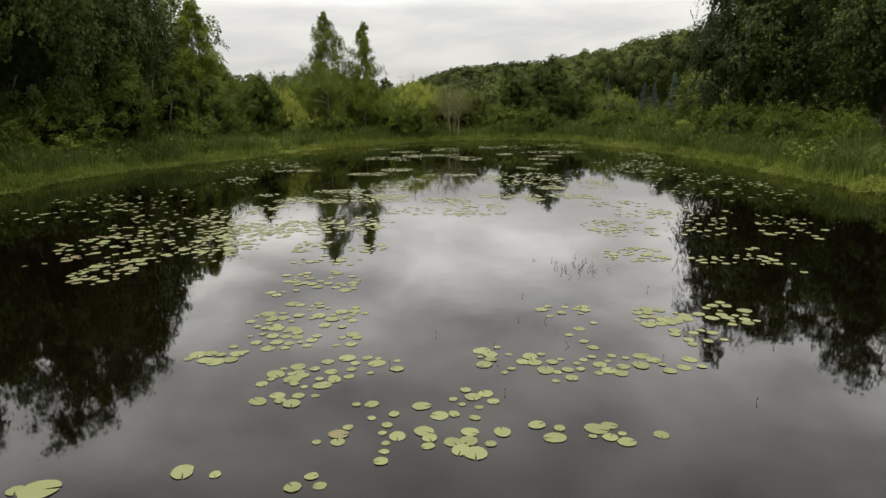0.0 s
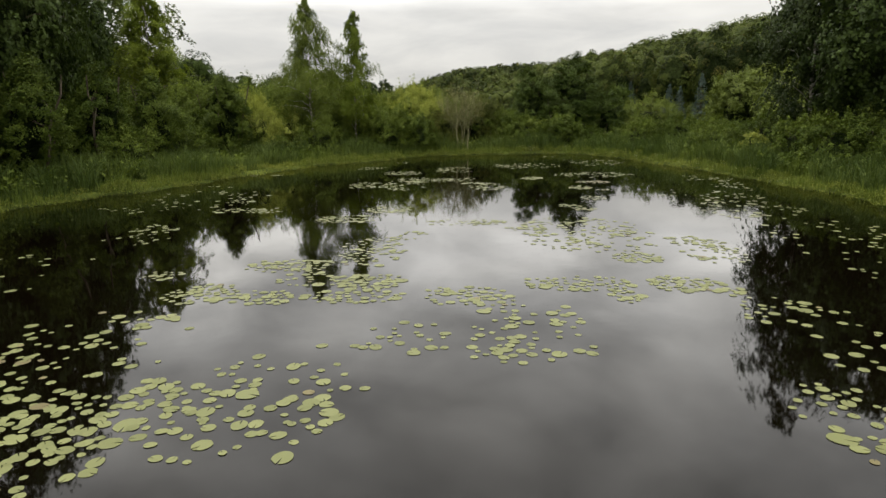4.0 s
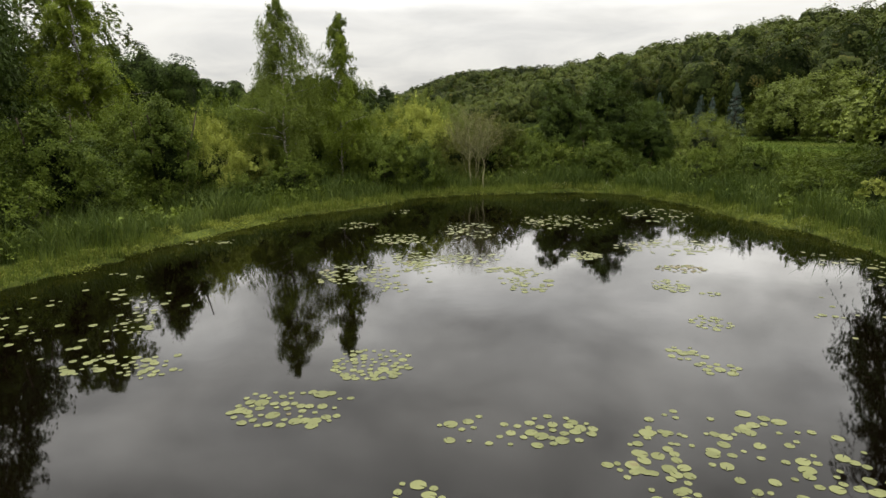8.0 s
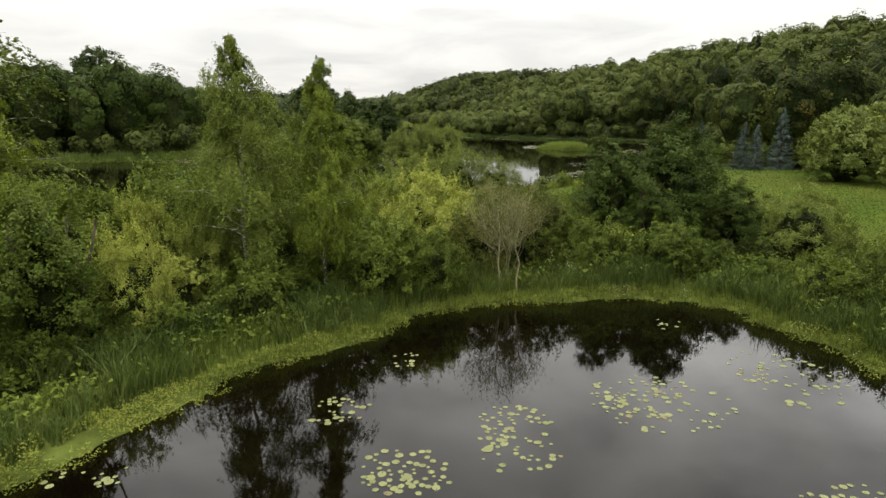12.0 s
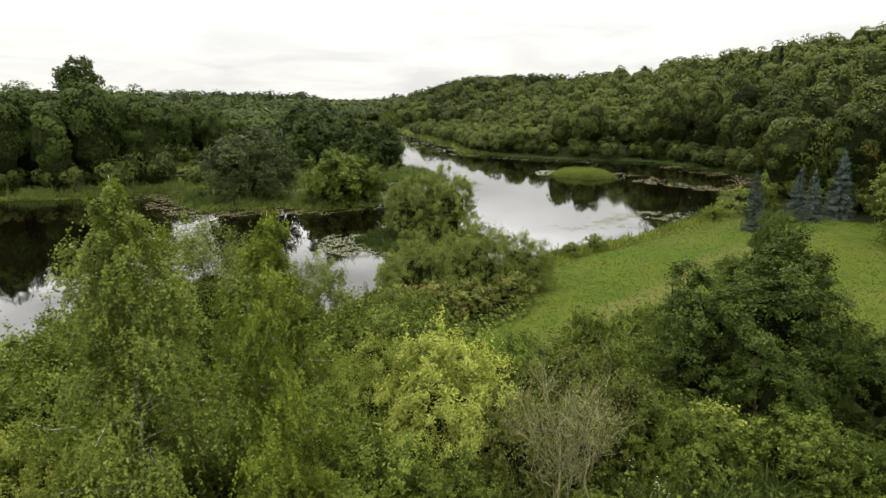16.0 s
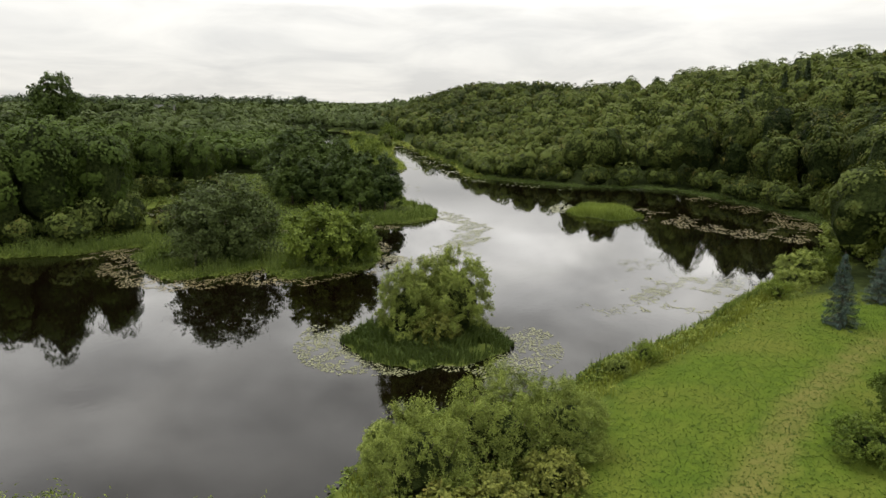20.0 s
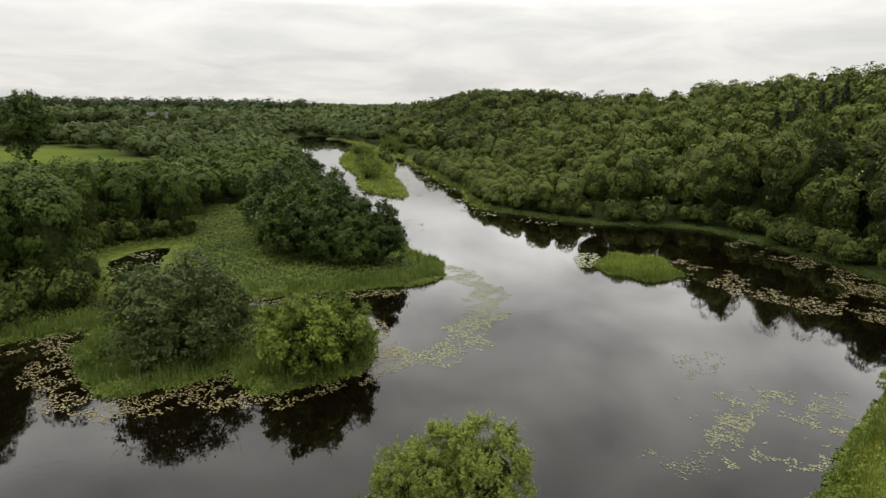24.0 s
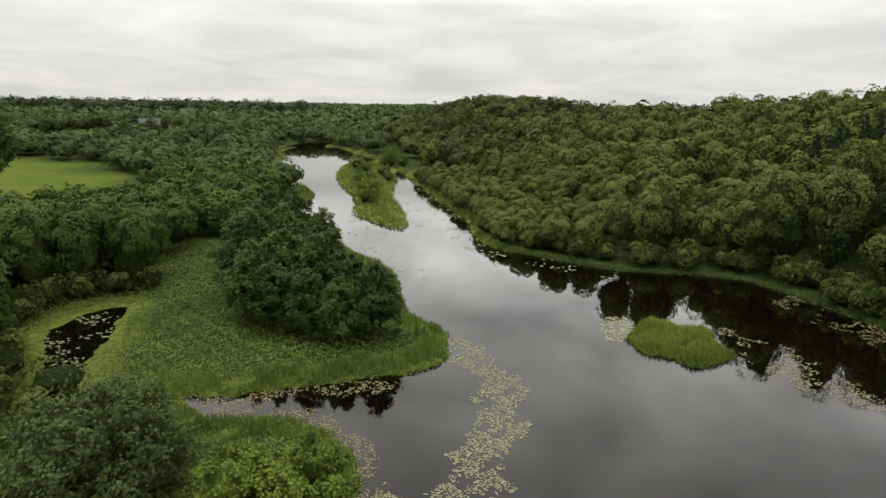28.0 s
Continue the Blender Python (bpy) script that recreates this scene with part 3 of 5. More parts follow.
LAKE2 = [(-5.3, 164.6), (-7, 156), (-18.4, 151), (-26.6, 148), (-31.5, 148.2), (-29.2, 144.6), (-25.5, 143), (-20.1, 143.3), (-14.9, 141), (-12.2, 135.9), (-11.7, 128), (-13.4, 125.3), (-16.7, 123.6), (-19.6, 122.2), (-21.7, 124), (-23.3, 127.6), (-24.7, 125.2),
         (-28.9, 122), (-32, 121.4), (-35.1, 124.2), (-38.2, 128.7), (-40, 131), (-39.9, 134.6), (-43.2, 135.6), (-49, 131.5), (-61, 128.5), (-75, 123), (-95, 110)]
BUSH_ISLAND = [(-10.8, 104.3), (-9.3, 101.2), (-6.7, 99.6), (-2.8, 99.9), (0.0, 101.4), (1.5, 103.6), (0.2, 107.2), (-4, 109.2), (-9.6, 107.8)]
BARE_ISLET = [(17.2, 165.5), (18.0, 161.5), (20.4, 159.8), (22.4, 157.2), (25.4, 158.6), (28.4, 160.6), (27.6, 165), (28.6, 169.4), (25.2, 170.2), (22.6, 173.2), (19.4, 170.4)]
LONG_ISLET = [(-30.6, 254.6), (-23.6, 240), (-16.1, 233), (-17, 252), (-24, 290), (-26.5, 331), (-30, 345), (-38, 384), (-52, 380), (-50, 340), (-42, 304), (-33, 275)]
POOL = [(-45.5, 149), (-49, 156), (-53.5, 163), (-53.5, 171), (-49.5, 174), (-48, 168), (-45.5, 162), (-45, 156), (-42.5, 151)]
MEADOW = [(2.5, 73.2), (-1.8, 74.4), (-1.4, 78), (2.2, 82), (3.0, 85.5), (5.5, 92), (9, 97.5), (15.5, 103.6), (20.5, 108), (27, 114), (34, 116), (43, 112), (47, 96), (46, 78), (34, 70), (20, 69.5), (10, 71)]
FIELD = [(-178, 322), (-144, 322), (-108, 297), (-98, 278), (-91, 240), (-117, 229), (-165, 262)]
FIELD2 = [(-214, 408), (-196, 404), (-170, 420), (-163, 444), (-172, 453), (-205, 452)]
FIELD3 = [(-268, 452), (-240, 480), (-226, 456), (-250, 428)]
TRACK = [(3.5, 76), (5.7, 80.5), (11, 84.8), (16, 91), (21, 95.8), (28, 101.8), (38, 106)]


def smooth_loop(points, k=4, closed=True):
    """A rounded outline through the plan's corners."""
    p = np.array(points, dtype=float)
    n = len(p)
    out = []
    for i in range(n if closed else n - 1):
        a, b, c, d = (p[j % n] if closed else p[min(max(j, 0), n - 1)] for j in (i - 1, i, i + 1, i + 2))
        for t in np.arange(k) / k:
            out.append(0.5 * (2 * b + (c - a) * t + (2 * a - 5 * b + 4 * c - d) * t * t + (3 * b - a - 3 * c + d) * t ** 3))
    return np.array(out)


def inside_out(pts, loop):
    """Signed distance to a closed outline, positive inside."""
    best = np.full(len(pts), 1e9)
    odd = np.zeros(len(pts), dtype=bool)
    x, y = pts[:, 0], pts[:, 1]
    for a, b in zip(loop, np.roll(loop, -1, axis=0)):
        e = b - a
        t = np.clip(((x - a[0]) * e[0] + (y - a[1]) * e[1]) / max(e @ e, 1e-9), 0, 1)
        best = np.minimum(best, (x - a[0] - e[0] * t) ** 2 + (y - a[1] - e[1] * t) ** 2)
        if a[1] != b[1]:
            odd ^= ((a[1] > y) != (b[1] > y)) & (x < e[0] * (y - a[1]) / e[1] + a[0])
    d = np.sqrt(best)
    return np.where(odd, d, -d)


LOOPS = {"pond": smooth_loop(POND), "lake": smooth_loop(LAKE + LAKE2, 3), "pool": smooth_loop(POOL)}
ISLES = {"bush": smooth_loop(BUSH_ISLAND), "bare": smooth_loop(BARE_ISLET), "long": smooth_loop(LONG_ISLET, 3)}
MEADOWS = {"meadow": smooth_loop(MEADOW), "field": smooth_loop(FIELD), "far_field": smooth_loop(FIELD2), "side_field": smooth_loop(FIELD3)}


def step(v, a, b):
    t = np.clip((v - a) / (b - a), 0, 1)
    return t * t * (3 - 2 * t)


def wob(x, y, s, seed=0.0):
    return (np.sin(x / s + seed) * np.cos(y / s * 1.1 + seed * 1.7) + 0.5 * np.sin(x / s * 2.3 - y / s * 1.7 + seed * 3.1) + 0.3 * np.cos(x / s * 3.9 + y / s * 4.3 + seed)) / 1.8


WX, WY, WS = -150.0, -60.0, 0.8


def shore_table():
    """Metres into the water on a grid over the plan, from the outlines."""
    gx, gy = np.meshgrid(np.arange(WX, 92, WS), np.arange(WY, 562, WS))
    pts = np.stack([gx.ravel(), gy.ravel()], axis=1)
    w = np.maximum.reduce([inside_out(pts, l) for l in LOOPS.values()])
    for l in ISLES.values():
        w = np.minimum(w, -inside_out(pts, l))
    return w.reshape(gx.shape)


SHORE = shore_table()


def water_in(pts):
    """Metres into the water (minus: onto land), with a ragged edge."""
    ny, nx = SHORE.shape
    fx, fy = np.clip((pts[:, 0] - WX) / WS, 0, nx - 1.001), np.clip((pts[:, 1] - WY) / WS, 0, ny - 1.001)
    ix, iy = fx.astype(int), fy.astype(int)
    u, v = fx - ix, fy - iy
    w = (SHORE[iy, ix] * (1 - u) + SHORE[iy, ix + 1] * u) * (1 - v) + (SHORE[iy + 1, ix] * (1 - u) + SHORE[iy + 1, ix + 1] * u) * v
    out = np.maximum.reduce([WX - pts[:, 0], pts[:, 0] - 90, WY - pts[:, 1], pts[:, 1] - 560, np.zeros(len(pts))])
    jag = 0.35 * wob(pts[:, 0], pts[:, 1], 0.9, 1.3) + 0.35 * wob(pts[:, 0], pts[:, 1], 2.6, 4.0)
    return w + jag * 0.95 + 0.3 * wob(pts[:, 0], pts[:, 1], 0.33, 2.0) - out


HILL_Y = [-200, 40, 100, 140, 165, 182, 200, 215, 240, 282, 330, 400, 520, 700, 1000]
HILL_X = [75, 66, 50, 53, 57, 56, 46, 26, 16, 4, -8, -20, -43, -83, -160]
HILL_H = [9, 10, 11.5, 12, 13, 13.5, 13.5, 14, 15.5, 16.5, 17, 18, 20, 15, 6]


def far_side(x, y):
    """0 on the near slope, 1 on the low wooded land beyond the head of the lake."""
    return step(y - 0.25 * np.maximum(x - 20, 0), 190, 225)


def hill_foot(y):
    return np.interp(y, HILL_Y, HILL_X)


def land(pts):
    """Height of dry land."""
    x, y = pts[:, 0], pts[:, 1]
    d = x - hill_foot(y)
    z = np.interp(y, HILL_Y, HILL_H) * step(d / (66 + 40 * far_side(x, y) * (1 - step(y, 400, 500))), 0, 1) + 6 * step(d, 60, 110) * (1 - step(y, 260, 340))
    z += 5.0 * step(-x, 70, 190) * step(y, 120, 260)
    z += 1.0 * step(y, 450, 1100)
    z += 5.5 * (1 - step(np.hypot(x + 185, y - 450), 20, 70))
    z += 0.9 * step(x, 2, 22) * step(y, 64, 80) * (1 - step(d, -5, 5)) * (1 - step(y, 100, 125))
    z += 0.25 * wob(x, y, 11.0, 2.0) * step(np.abs(x) + np.abs(y - 30), 20, 60)
    z += 1.6 * wob(x, y, 46.0, 5.0) * step(d, 10, 60)
    z -= 10 * step(np.hypot(x, y - 300), 1500, 3800)
    return z


def ground_at(pts):
    pts = np.asarray(pts, dtype=float)
    w = water_in(pts)
    dry = 0.10 + 0.30 * step(-w, 0, 4) + np.maximum(land(pts), 0) * step(-w, 0.5, 9)
    wet = -0.02 - 0.55 * step(w, 0, 1.2)
    return np.where(w > 0, wet, dry), w


def ground_z(x, y):
    return float(ground_at(np.array([[x, y]]))[0][0])


def axis(lo, hi, fine, far):
    a = list(np.arange(lo, hi + 0.01, fine))
    s = fine
    while a[-1] < far:
        s *= 1.22
        a.append(a[-1] + s)
    s = fine
    while a[0] > -far:
        s *= 1.22
        a.insert(0, a[0] - s)
    return np.array(a)


def build_ground():
    xs, ys = axis(-62, 56, 0.8, 3600), axis(-28, 215, 0.8, 3600)
    gx, gy = np.meshgrid(xs, ys)
    pts = np.stack([gx.ravel(), gy.ravel()], axis=1)
    z, w = ground_at(pts)
    nx, ny = len(xs), len(ys)
    i = (np.arange(ny - 1)[:, None] * nx + np.arange(nx - 1)[None, :]).ravel()
    f = np.stack([i, i + 1, i + nx + 1, i + nx], axis=1)
    me = mesh_of("ground", [(np.column_stack([pts, z]), f, 0)], [M_GROUND], True)
    grass = np.maximum.reduce([step(inside_out(pts, l), -1.0, 0.8) for l in MEADOWS.values()])
    tr = smooth_loop(TRACK, 4, False)
    dist = np.min(np.hypot(pts[:, None, 0] - tr[None, :, 0], pts[:, None, 1] - tr[None, :, 1]), axis=1)
    for name, val in (("meadow", grass), ("track", 1 - step(dist, 0.5, 1.6)), ("marsh", (1 - step(-w, 2.0, 5.0)) * (w < 0.2) * (1 - step(pts[:, 0], 8, 24) * step(pts[:, 1], 125, 145)))):
        me.attributes.new(name, "FLOAT", "POINT").data.foreach_set("value", val.astype(np.float32))
    tagged(new("ground", me), "marshy ground, mown meadow and wooded hillside round the water", "ground", kind="structure")


build_ground()
water = mesh_of("water", [(np.array([[-140.0, -60, 0], [90, -60, 0], [90, 560, 0], [-140, 560, 0]]), np.array([[0, 1, 2, 3]]), 0)], [M_WATER])
tagged(new("water", water), "still dark brown pond and lake water", "water", kind="structure")


# ---- woods, too many trees to count, joined ----
ICO_V, ICO_F = (lambda b: (bmesh.ops.create_icosphere(b, subdivisions=1, radius=1.0), np.array([v.co[:] for v in b.verts]), np.array([[v.index for v in f.verts] for f in b.faces]))[1:])(bmesh.new())


def wood_mesh(seed, spots, h, r, n, size, mat=None, knobs=9, rise=None, tall=0.46, far=False, spread=(0.68, 1.22), pale=None):
    """Crowns of a wood: for every tree an inner mass coloured dark for shade, domes of foliage round it and leaf sprays
    on the domes.
    """
    rng = np.random.default_rng(seed)
    k = len(spots)
    z, _ = ground_at(spots)
    hh = h * rng.uniform(*spread, k)
    rr = r * rng.uniform(0.7, 1.35, k)
    if rise is not None:
        hh = hh * rise(spots)
    tint = rng.beta(1.4, 2.4, k) * 1.5 - 0.3
    if pale is not None:
        tint = tint + pale(spots)
    V, T = [], []
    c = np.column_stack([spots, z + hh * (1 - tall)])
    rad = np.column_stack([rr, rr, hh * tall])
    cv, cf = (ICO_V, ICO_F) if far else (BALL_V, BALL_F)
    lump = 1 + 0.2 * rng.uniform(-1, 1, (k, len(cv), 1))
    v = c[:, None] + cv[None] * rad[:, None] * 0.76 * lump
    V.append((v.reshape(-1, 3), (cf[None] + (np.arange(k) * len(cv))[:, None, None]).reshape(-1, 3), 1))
    T.append(np.repeat(tint, len(cv)))
    i = np.arange(knobs) + 0.5
    dz = 1 - 1.55 * i / knobs
    da = i * 2.39996 + rng.random((k, 1)) * 6.3
    dq = np.sqrt(1 - dz ** 2)
    d = np.stack([dq * np.cos(da), dq * np.sin(da), np.broadcast_to(dz, da.shape)], axis=2) + rng.normal(size=(k, knobs, 3)) * 0.22
    d /= np.linalg.norm(d, axis=2, keepdims=True)
    kc = c[:, None] + d * rad[:, None] * rng.uniform(0.62, 0.82, (k, knobs, 1))
    kr = np.sqrt(rr * rad[:, 2])[:, None] * rng.uniform(0.6, 1.25, (k, knobs)) * 1.45 / math.sqrt(knobs)
    kt = (tint[:, None] + rng.normal(size=(k, knobs)) * 0.08).ravel()
    per = n // knobs
    e = rng.normal(size=(k, knobs, per, 3)) + 0.75 * d[:, :, None]
    e[..., 2] += 0.3
    e /= np.linalg.norm(e, axis=3, keepdims=True)
    pos = kc[:, :, None] + e * (kr[:, :, None] * (0.82 + 0.25 * rng.random((k, knobs, per))))[..., None]
    nrm = 0.55 * e + 0.75 * d[:, :, None] + rng.normal(size=e.shape) * 0.22
    lv = leaf_tris(rng, pos.reshape(-1, 3), nrm.reshape(-1, 3), size * rng.uniform(0.6, 1.35, pos.size // 3))
    V.append((*lv, 0))
    T.append(np.repeat(np.repeat(kt, per), 3))
    return mesh_of("wood", V, [mat or M_WOOD, M_INNER_SHADE], False, np.concatenate(T))


def scatter(seed, x0, x1, y0, y1, gap, keep):
    rng = np.random.default_rng(seed)
    gx, gy = np.meshgrid(np.arange(x0, x1, gap), np.arange(y0, y1, gap))
    p = np.stack([gx.ravel(), gy.ravel()], axis=1) + rng.uniform(-0.42, 0.42, (gx.size, 2)) * gap
    return p[keep(p)]


def in_any(p, *loops):
    return np.maximum.reduce([inside_out(p, l) for l in loops])


def hillside(p):
    d = p[:, 0] - hill_foot(p[:, 1])
    return (d > -20) & (d < 118) & (p[:, 0] < 0.78 * (p[:, 1] + 5)) & (water_in(p) < -3.5) & (in_any(p, MEADOWS["meadow"]) < -4)


def hill_rise(p):
    w = -water_in(p)
    f = far_side(p[:, 0], p[:, 1])
    return f * np.interp(w, [4, 20, 60], [0.36, 0.48, 1.0]) + (1 - f) * np.interp(w, [4, 16, 40], [1.34, 1.26, 1.02])


def hill_pale_shade(p):
    """Pale willows line the far shore; dark trees on the nearer slope carry its shadow side in their tint."""
    w = -water_in(p)
    return np.where(p[:, 1] > 196, np.interp(w, [4, 26], [0.5, 0.1]), -0.3 - 0.35 * step(p[:, 0], 25, 50))


HILL = scatter(21, -40, 180, 96, 330, 5.7, hillside)
CLOSE = HILL[:, 1] < 150
FRONT = (water_in(HILL) > -34) & ~CLOSE
tagged(new("slope_wood", wood_mesh(10, HILL[CLOSE & (HILL[:, 0] < 92)], 12.4, 3.0, 3000, 0.34, knobs=20, rise=hill_rise, tall=0.42, pale=hill_pale_shade)), "mixed deciduous wood on the slope beside the meadow", "woodland", kind="stuff")
tagged(new("hillside_wood", wood_mesh(11, HILL[FRONT], 12.4, 2.9, 1500, 0.44, knobs=14, rise=hill_rise, tall=0.42, pale=hill_pale_shade)), "dense mixed deciduous wood covering the hillside above the lake", "woodland", kind="stuff")
tagged(new("ridge_wood", wood_mesh(19, HILL[~FRONT & ~CLOSE], 12.2, 3.0, 560, 0.70, knobs=11, rise=hill_rise, tall=0.42, pale=hill_pale_shade)), "mixed deciduous wood on the upper slope and ridge", "woodland", kind="stuff")


def far_right(p):
    d = p[:, 0] - hill_foot(p[:, 1])
    return (d > -3) & (d < 90) & (water_in(p) < -6)


tagged(new("far_hillside_wood", wood_mesh(12, scatter(22, -140, 240, 330, 620, 8.0, far_right), 11, 5.0, 480, 1.05, knobs=14, far=True)), "distant mixed wood on the ridge", "woodland", kind="stuff")


def left_wood(p):
    edge = np.interp(p[:, 1], [110, 128, 138, 144, 150, 160, 186, 210, 235, 260, 300], [-66, -53, -49, -46, -43, -45, -52, -55, -48, -52, -56])
    return (p[:, 0] < edge) & (water_in(p) < -4) & (in_any(p, MEADOWS["field"]) < -5)


def alder_rise(p):
    return np.interp(p[:, 1], [165, 215], [1.0, 0.55])


ALDERS = scatter(23, -135, -40, 118, 300, 4.8, left_wood)
FRONT = (water_in(ALDERS) > -24) & (ALDERS[:, 1] < 200)
tagged(new("alder_wood", wood_mesh(13, ALDERS[FRONT], 15.2, 2.9, 2100, 0.42, mat=M_ALDERWOOD, knobs=18, rise=alder_rise, spread=(0.86, 1.08), tall=0.5)), "dense dark green alder wood beside the bay", "woodland", kind="stuff")
tagged(new("inner_alder_wood", wood_mesh(20, ALDERS[~FRONT], 14.0, 2.9, 420, 0.80, mat=M_ALDERWOOD, knobs=10, rise=alder_rise, spread=(0.86, 1.08))), "dark green alder wood behind the bay", "woodland", kind="stuff")


def far_left(p):
    return (water_in(p) < -6) & (in_any(p, MEADOWS["field"], MEADOWS["far_field"], MEADOWS["side_field"]) < -6) & (np.hypot(p[:, 0] + 179, p[:, 1] - 458) > 13) & (np.abs(p[:, 0] + 180 - (p[:, 1] - 430) * 0.2) > 16 * (p[:, 1] > 380) * (p[:, 1] < 432)) & (p[:, 0] < hill_foot(p[:, 1]) - 6) & (p[:, 0] > -0.85 * (p[:, 1] - 90) - 40)


tagged(new("valley_wood", wood_mesh(14, scatter(24, -420, -40, 300, 640, 10.0, far_left), 8, 5.4, 220, 1.35, knobs=10, far=True, mat=M_HAZEWOOD)), "distant mixed wood along the valley", "woodland", kind="stuff")


def distance(p):
    return (np.abs(p[:, 0]) < 0.8 * (p[:, 1] - 60)) & (in_any(p, MEADOWS["far_field"]) < -12)


tagged(new("horizon_wood", wood_mesh(15, scatter(25, -1000, 1000, 620, 1250, 26.0, distance), 8, 14, 60, 4.2, knobs=6, far=True, mat=M_HAZEWOOD)), "far forest reaching to the horizon", "woodland", kind="stuff")
tagged(new("outer_wood", wood_mesh(16, scatter(26, -1700, 1700, 1250, 2400, 48.0, lambda p: np.abs(p[:, 0]) < 0.72 * p[:, 1]), 7, 26, 36, 7.5, knobs=5, far=True, mat=M_HAZEWOOD)), "forest at the horizon", "woodland", kind="stuff")


def shore_thicket(p):
    w = water_in(p)
    right = (w < -1.8) & (w > -8) & (p[:, 0] > hill_foot(p[:, 1]) - 24) & (p[:, 1] > 140)
    left = (p[:, 0] < -38) & (w < -3.5) & (w > -9) & (p[:, 1] < 215) & left_wood(p - np.array([7.0, 0]))
    return right | left


tagged(new("shore_thicket", wood_mesh(17, scatter(27, -70, 66, 112, 330, 3.6, shore_thicket), 4.4, 2.3, 440, 0.36, knobs=10, tall=0.5)), "thicket of low bushes along the wooded shores", "thicket", kind="stuff")
tagged(new("conifer_ridge", wood_mesh(18, scatter(28, -900, -190, 860, 1020, 15.0, lambda p: p[:, 0] > -0.8 * p[:, 1]), 17, 7, 90, 2.6, mat=M_PINE, knobs=6, far=True)), "dark conifer forest on the horizon", "woodland", kind="stuff")


# ---- things: birches, alders, shrubs ----
def is_near(x, y):
    """Plants that the camera passes closely get more and smaller leaves."""
    return -24 < x < 22 and 39 < y < 93


def b_birch(x, y, h, w=1.0, v=0, lean=2.0):
    if is_near(x, y):
        return stand("birch%d" % v, lambda: birch(31 + v, 11.0, (2.35, 2.0)[v], 80000, 0.072, (M_BIRCH, M_YOUNGBIRCH)[v], 0.10, (0.8, 0.72)[v], (1.4, 0.8)[v], (0.7, 1.0)[v]), x, y, h, 11.0, "slender birch with pale trunk and hanging twigs", "birch tree", w, lean=lean)
    return stand("bank_birch%d" % v, lambda: birch(35 + v, 11.0, 2.3, 16000, 0.13, taper=0.5, hang=1.3), x, y, h, 11.0, "tall birch with drooping twigs at the pond bank", "birch tree", w)


def b_tall(x, y, h, w=1.0, v=0):
    return stand("tall%d" % v, lambda: broadleaf(41 + v, 14.0, 4.0, 26000, 0.17, M_ALDER, m=44, base=0.0, subs=10), x, y, h, 14.0, "tall dense dark green tree at the pond bank", "tree", w)


def b_alder(x, y, h, w=1.0, v=0, label="dark green alder tree on the marshy bank"):
    return stand("alder%d" % v, lambda: broadleaf(51 + v, 9.0, 2.6, 30000, 0.125, M_BANKALDER, m=34, base=0.0, stems=2, subs=10, point=0.35), x, y, h, 9.0, label, "alder tree", w)


def b_sapling(x, y, h, w=1.0, v=0):
    return stand("sapling%d" % v, lambda: broadleaf(57 + v, 6.0, 1.75, 22000, 0.1, M_SHRUB, m=26, base=0.0, stems=2, subs=8, point=0.62), x, y, h, 6.0, "young pointed alder crowded on the reedy bank", "young tree", w)


def b_clump(x, y, h, w=1.0, v=0):
    return stand("clump%d" % v, lambda: broadleaf(55 + v, 10.0, 3.4, 14000, 0.25, M_ALDER, m=32, base=-0.03, stems=1, subs=8, point=0.3), x, y, h, 10.0, "dark alder in a close clump on the wooded point", "alder tree", w, "alders on the point")


def bush(kind, seeds, mat, h0, r0, near, far, x, y, h, w, v, label, category, **shape):
    close = is_near(x, y) and h > 2.95
    n, size = near if close else far
    key = "%s%d%s" % (kind, v, "" if close else "_far")
    return stand(key, lambda: shrub(seeds + v, h0, r0, n, size, mat, **shape), x, y, h, h0, label, category, w)


def b_shrub(x, y, h, w=1.0, v=0):
    return bush("shrub", 61, M_SHRUB, 4.0, 2.2, (22000, 0.105), (8000, 0.16), x, y, h, w, v, "dense green shrub on the wet bank", "shrub", m=22, spiky=0.3, slim=0.58, rise=0.15)


def b_willow(x, y, h, w=1.0, v=0):
    return bush("willow", 71, M_WILLOW, 5.0, 2.6, (26000, 0.115), (8000, 0.21), x, y, h, w, v, "rounded grey-green willow bush near water", "willow bush", m=26, spiky=0.4, slim=0.4, rise=0.5)


def b_lime(x, y, h, w=1.0, v=0):
    return bush("lime", 81, M_LIME, 4.5, 2.2, (22000, 0.11), (6000, 0.20), x, y, h, w, v, "bright yellow-green willow bush with upright shoots", "willow bush", m=20, spiky=0.55, slim=0.4, rise=0.8)


def b_rust(x, y, h, w=1.0, v=0):
    return bush("rust", 91, M_RUST, 3.0, 2.2, (18000, 0.105), (6000, 0.18), x, y, h, w, v, "low shrub with reddish-brown turning leaves", "shrub", m=24, spiky=0.15, slim=0.58)


def b_spruce(x, y, h, w=1.0):
    return stand("spruce", lambda: spruce(101, 7.0, 1.65, n=13000, size=0.14), x, y, h, 7.0, "blue spruce with tiers of bluish needles at the meadow edge", "spruce tree", w, "blue spruces by the meadow")


def b_pine(x, y, h, w=1.0):
    return stand("pine", lambda: spruce(103, 13.0, 2.4, 5000, 0.7, M_PINE), x, y, h, 13.0, "dark spruce standing on the wooded ridge", "spruce tree", w, "spruces on the ridge")


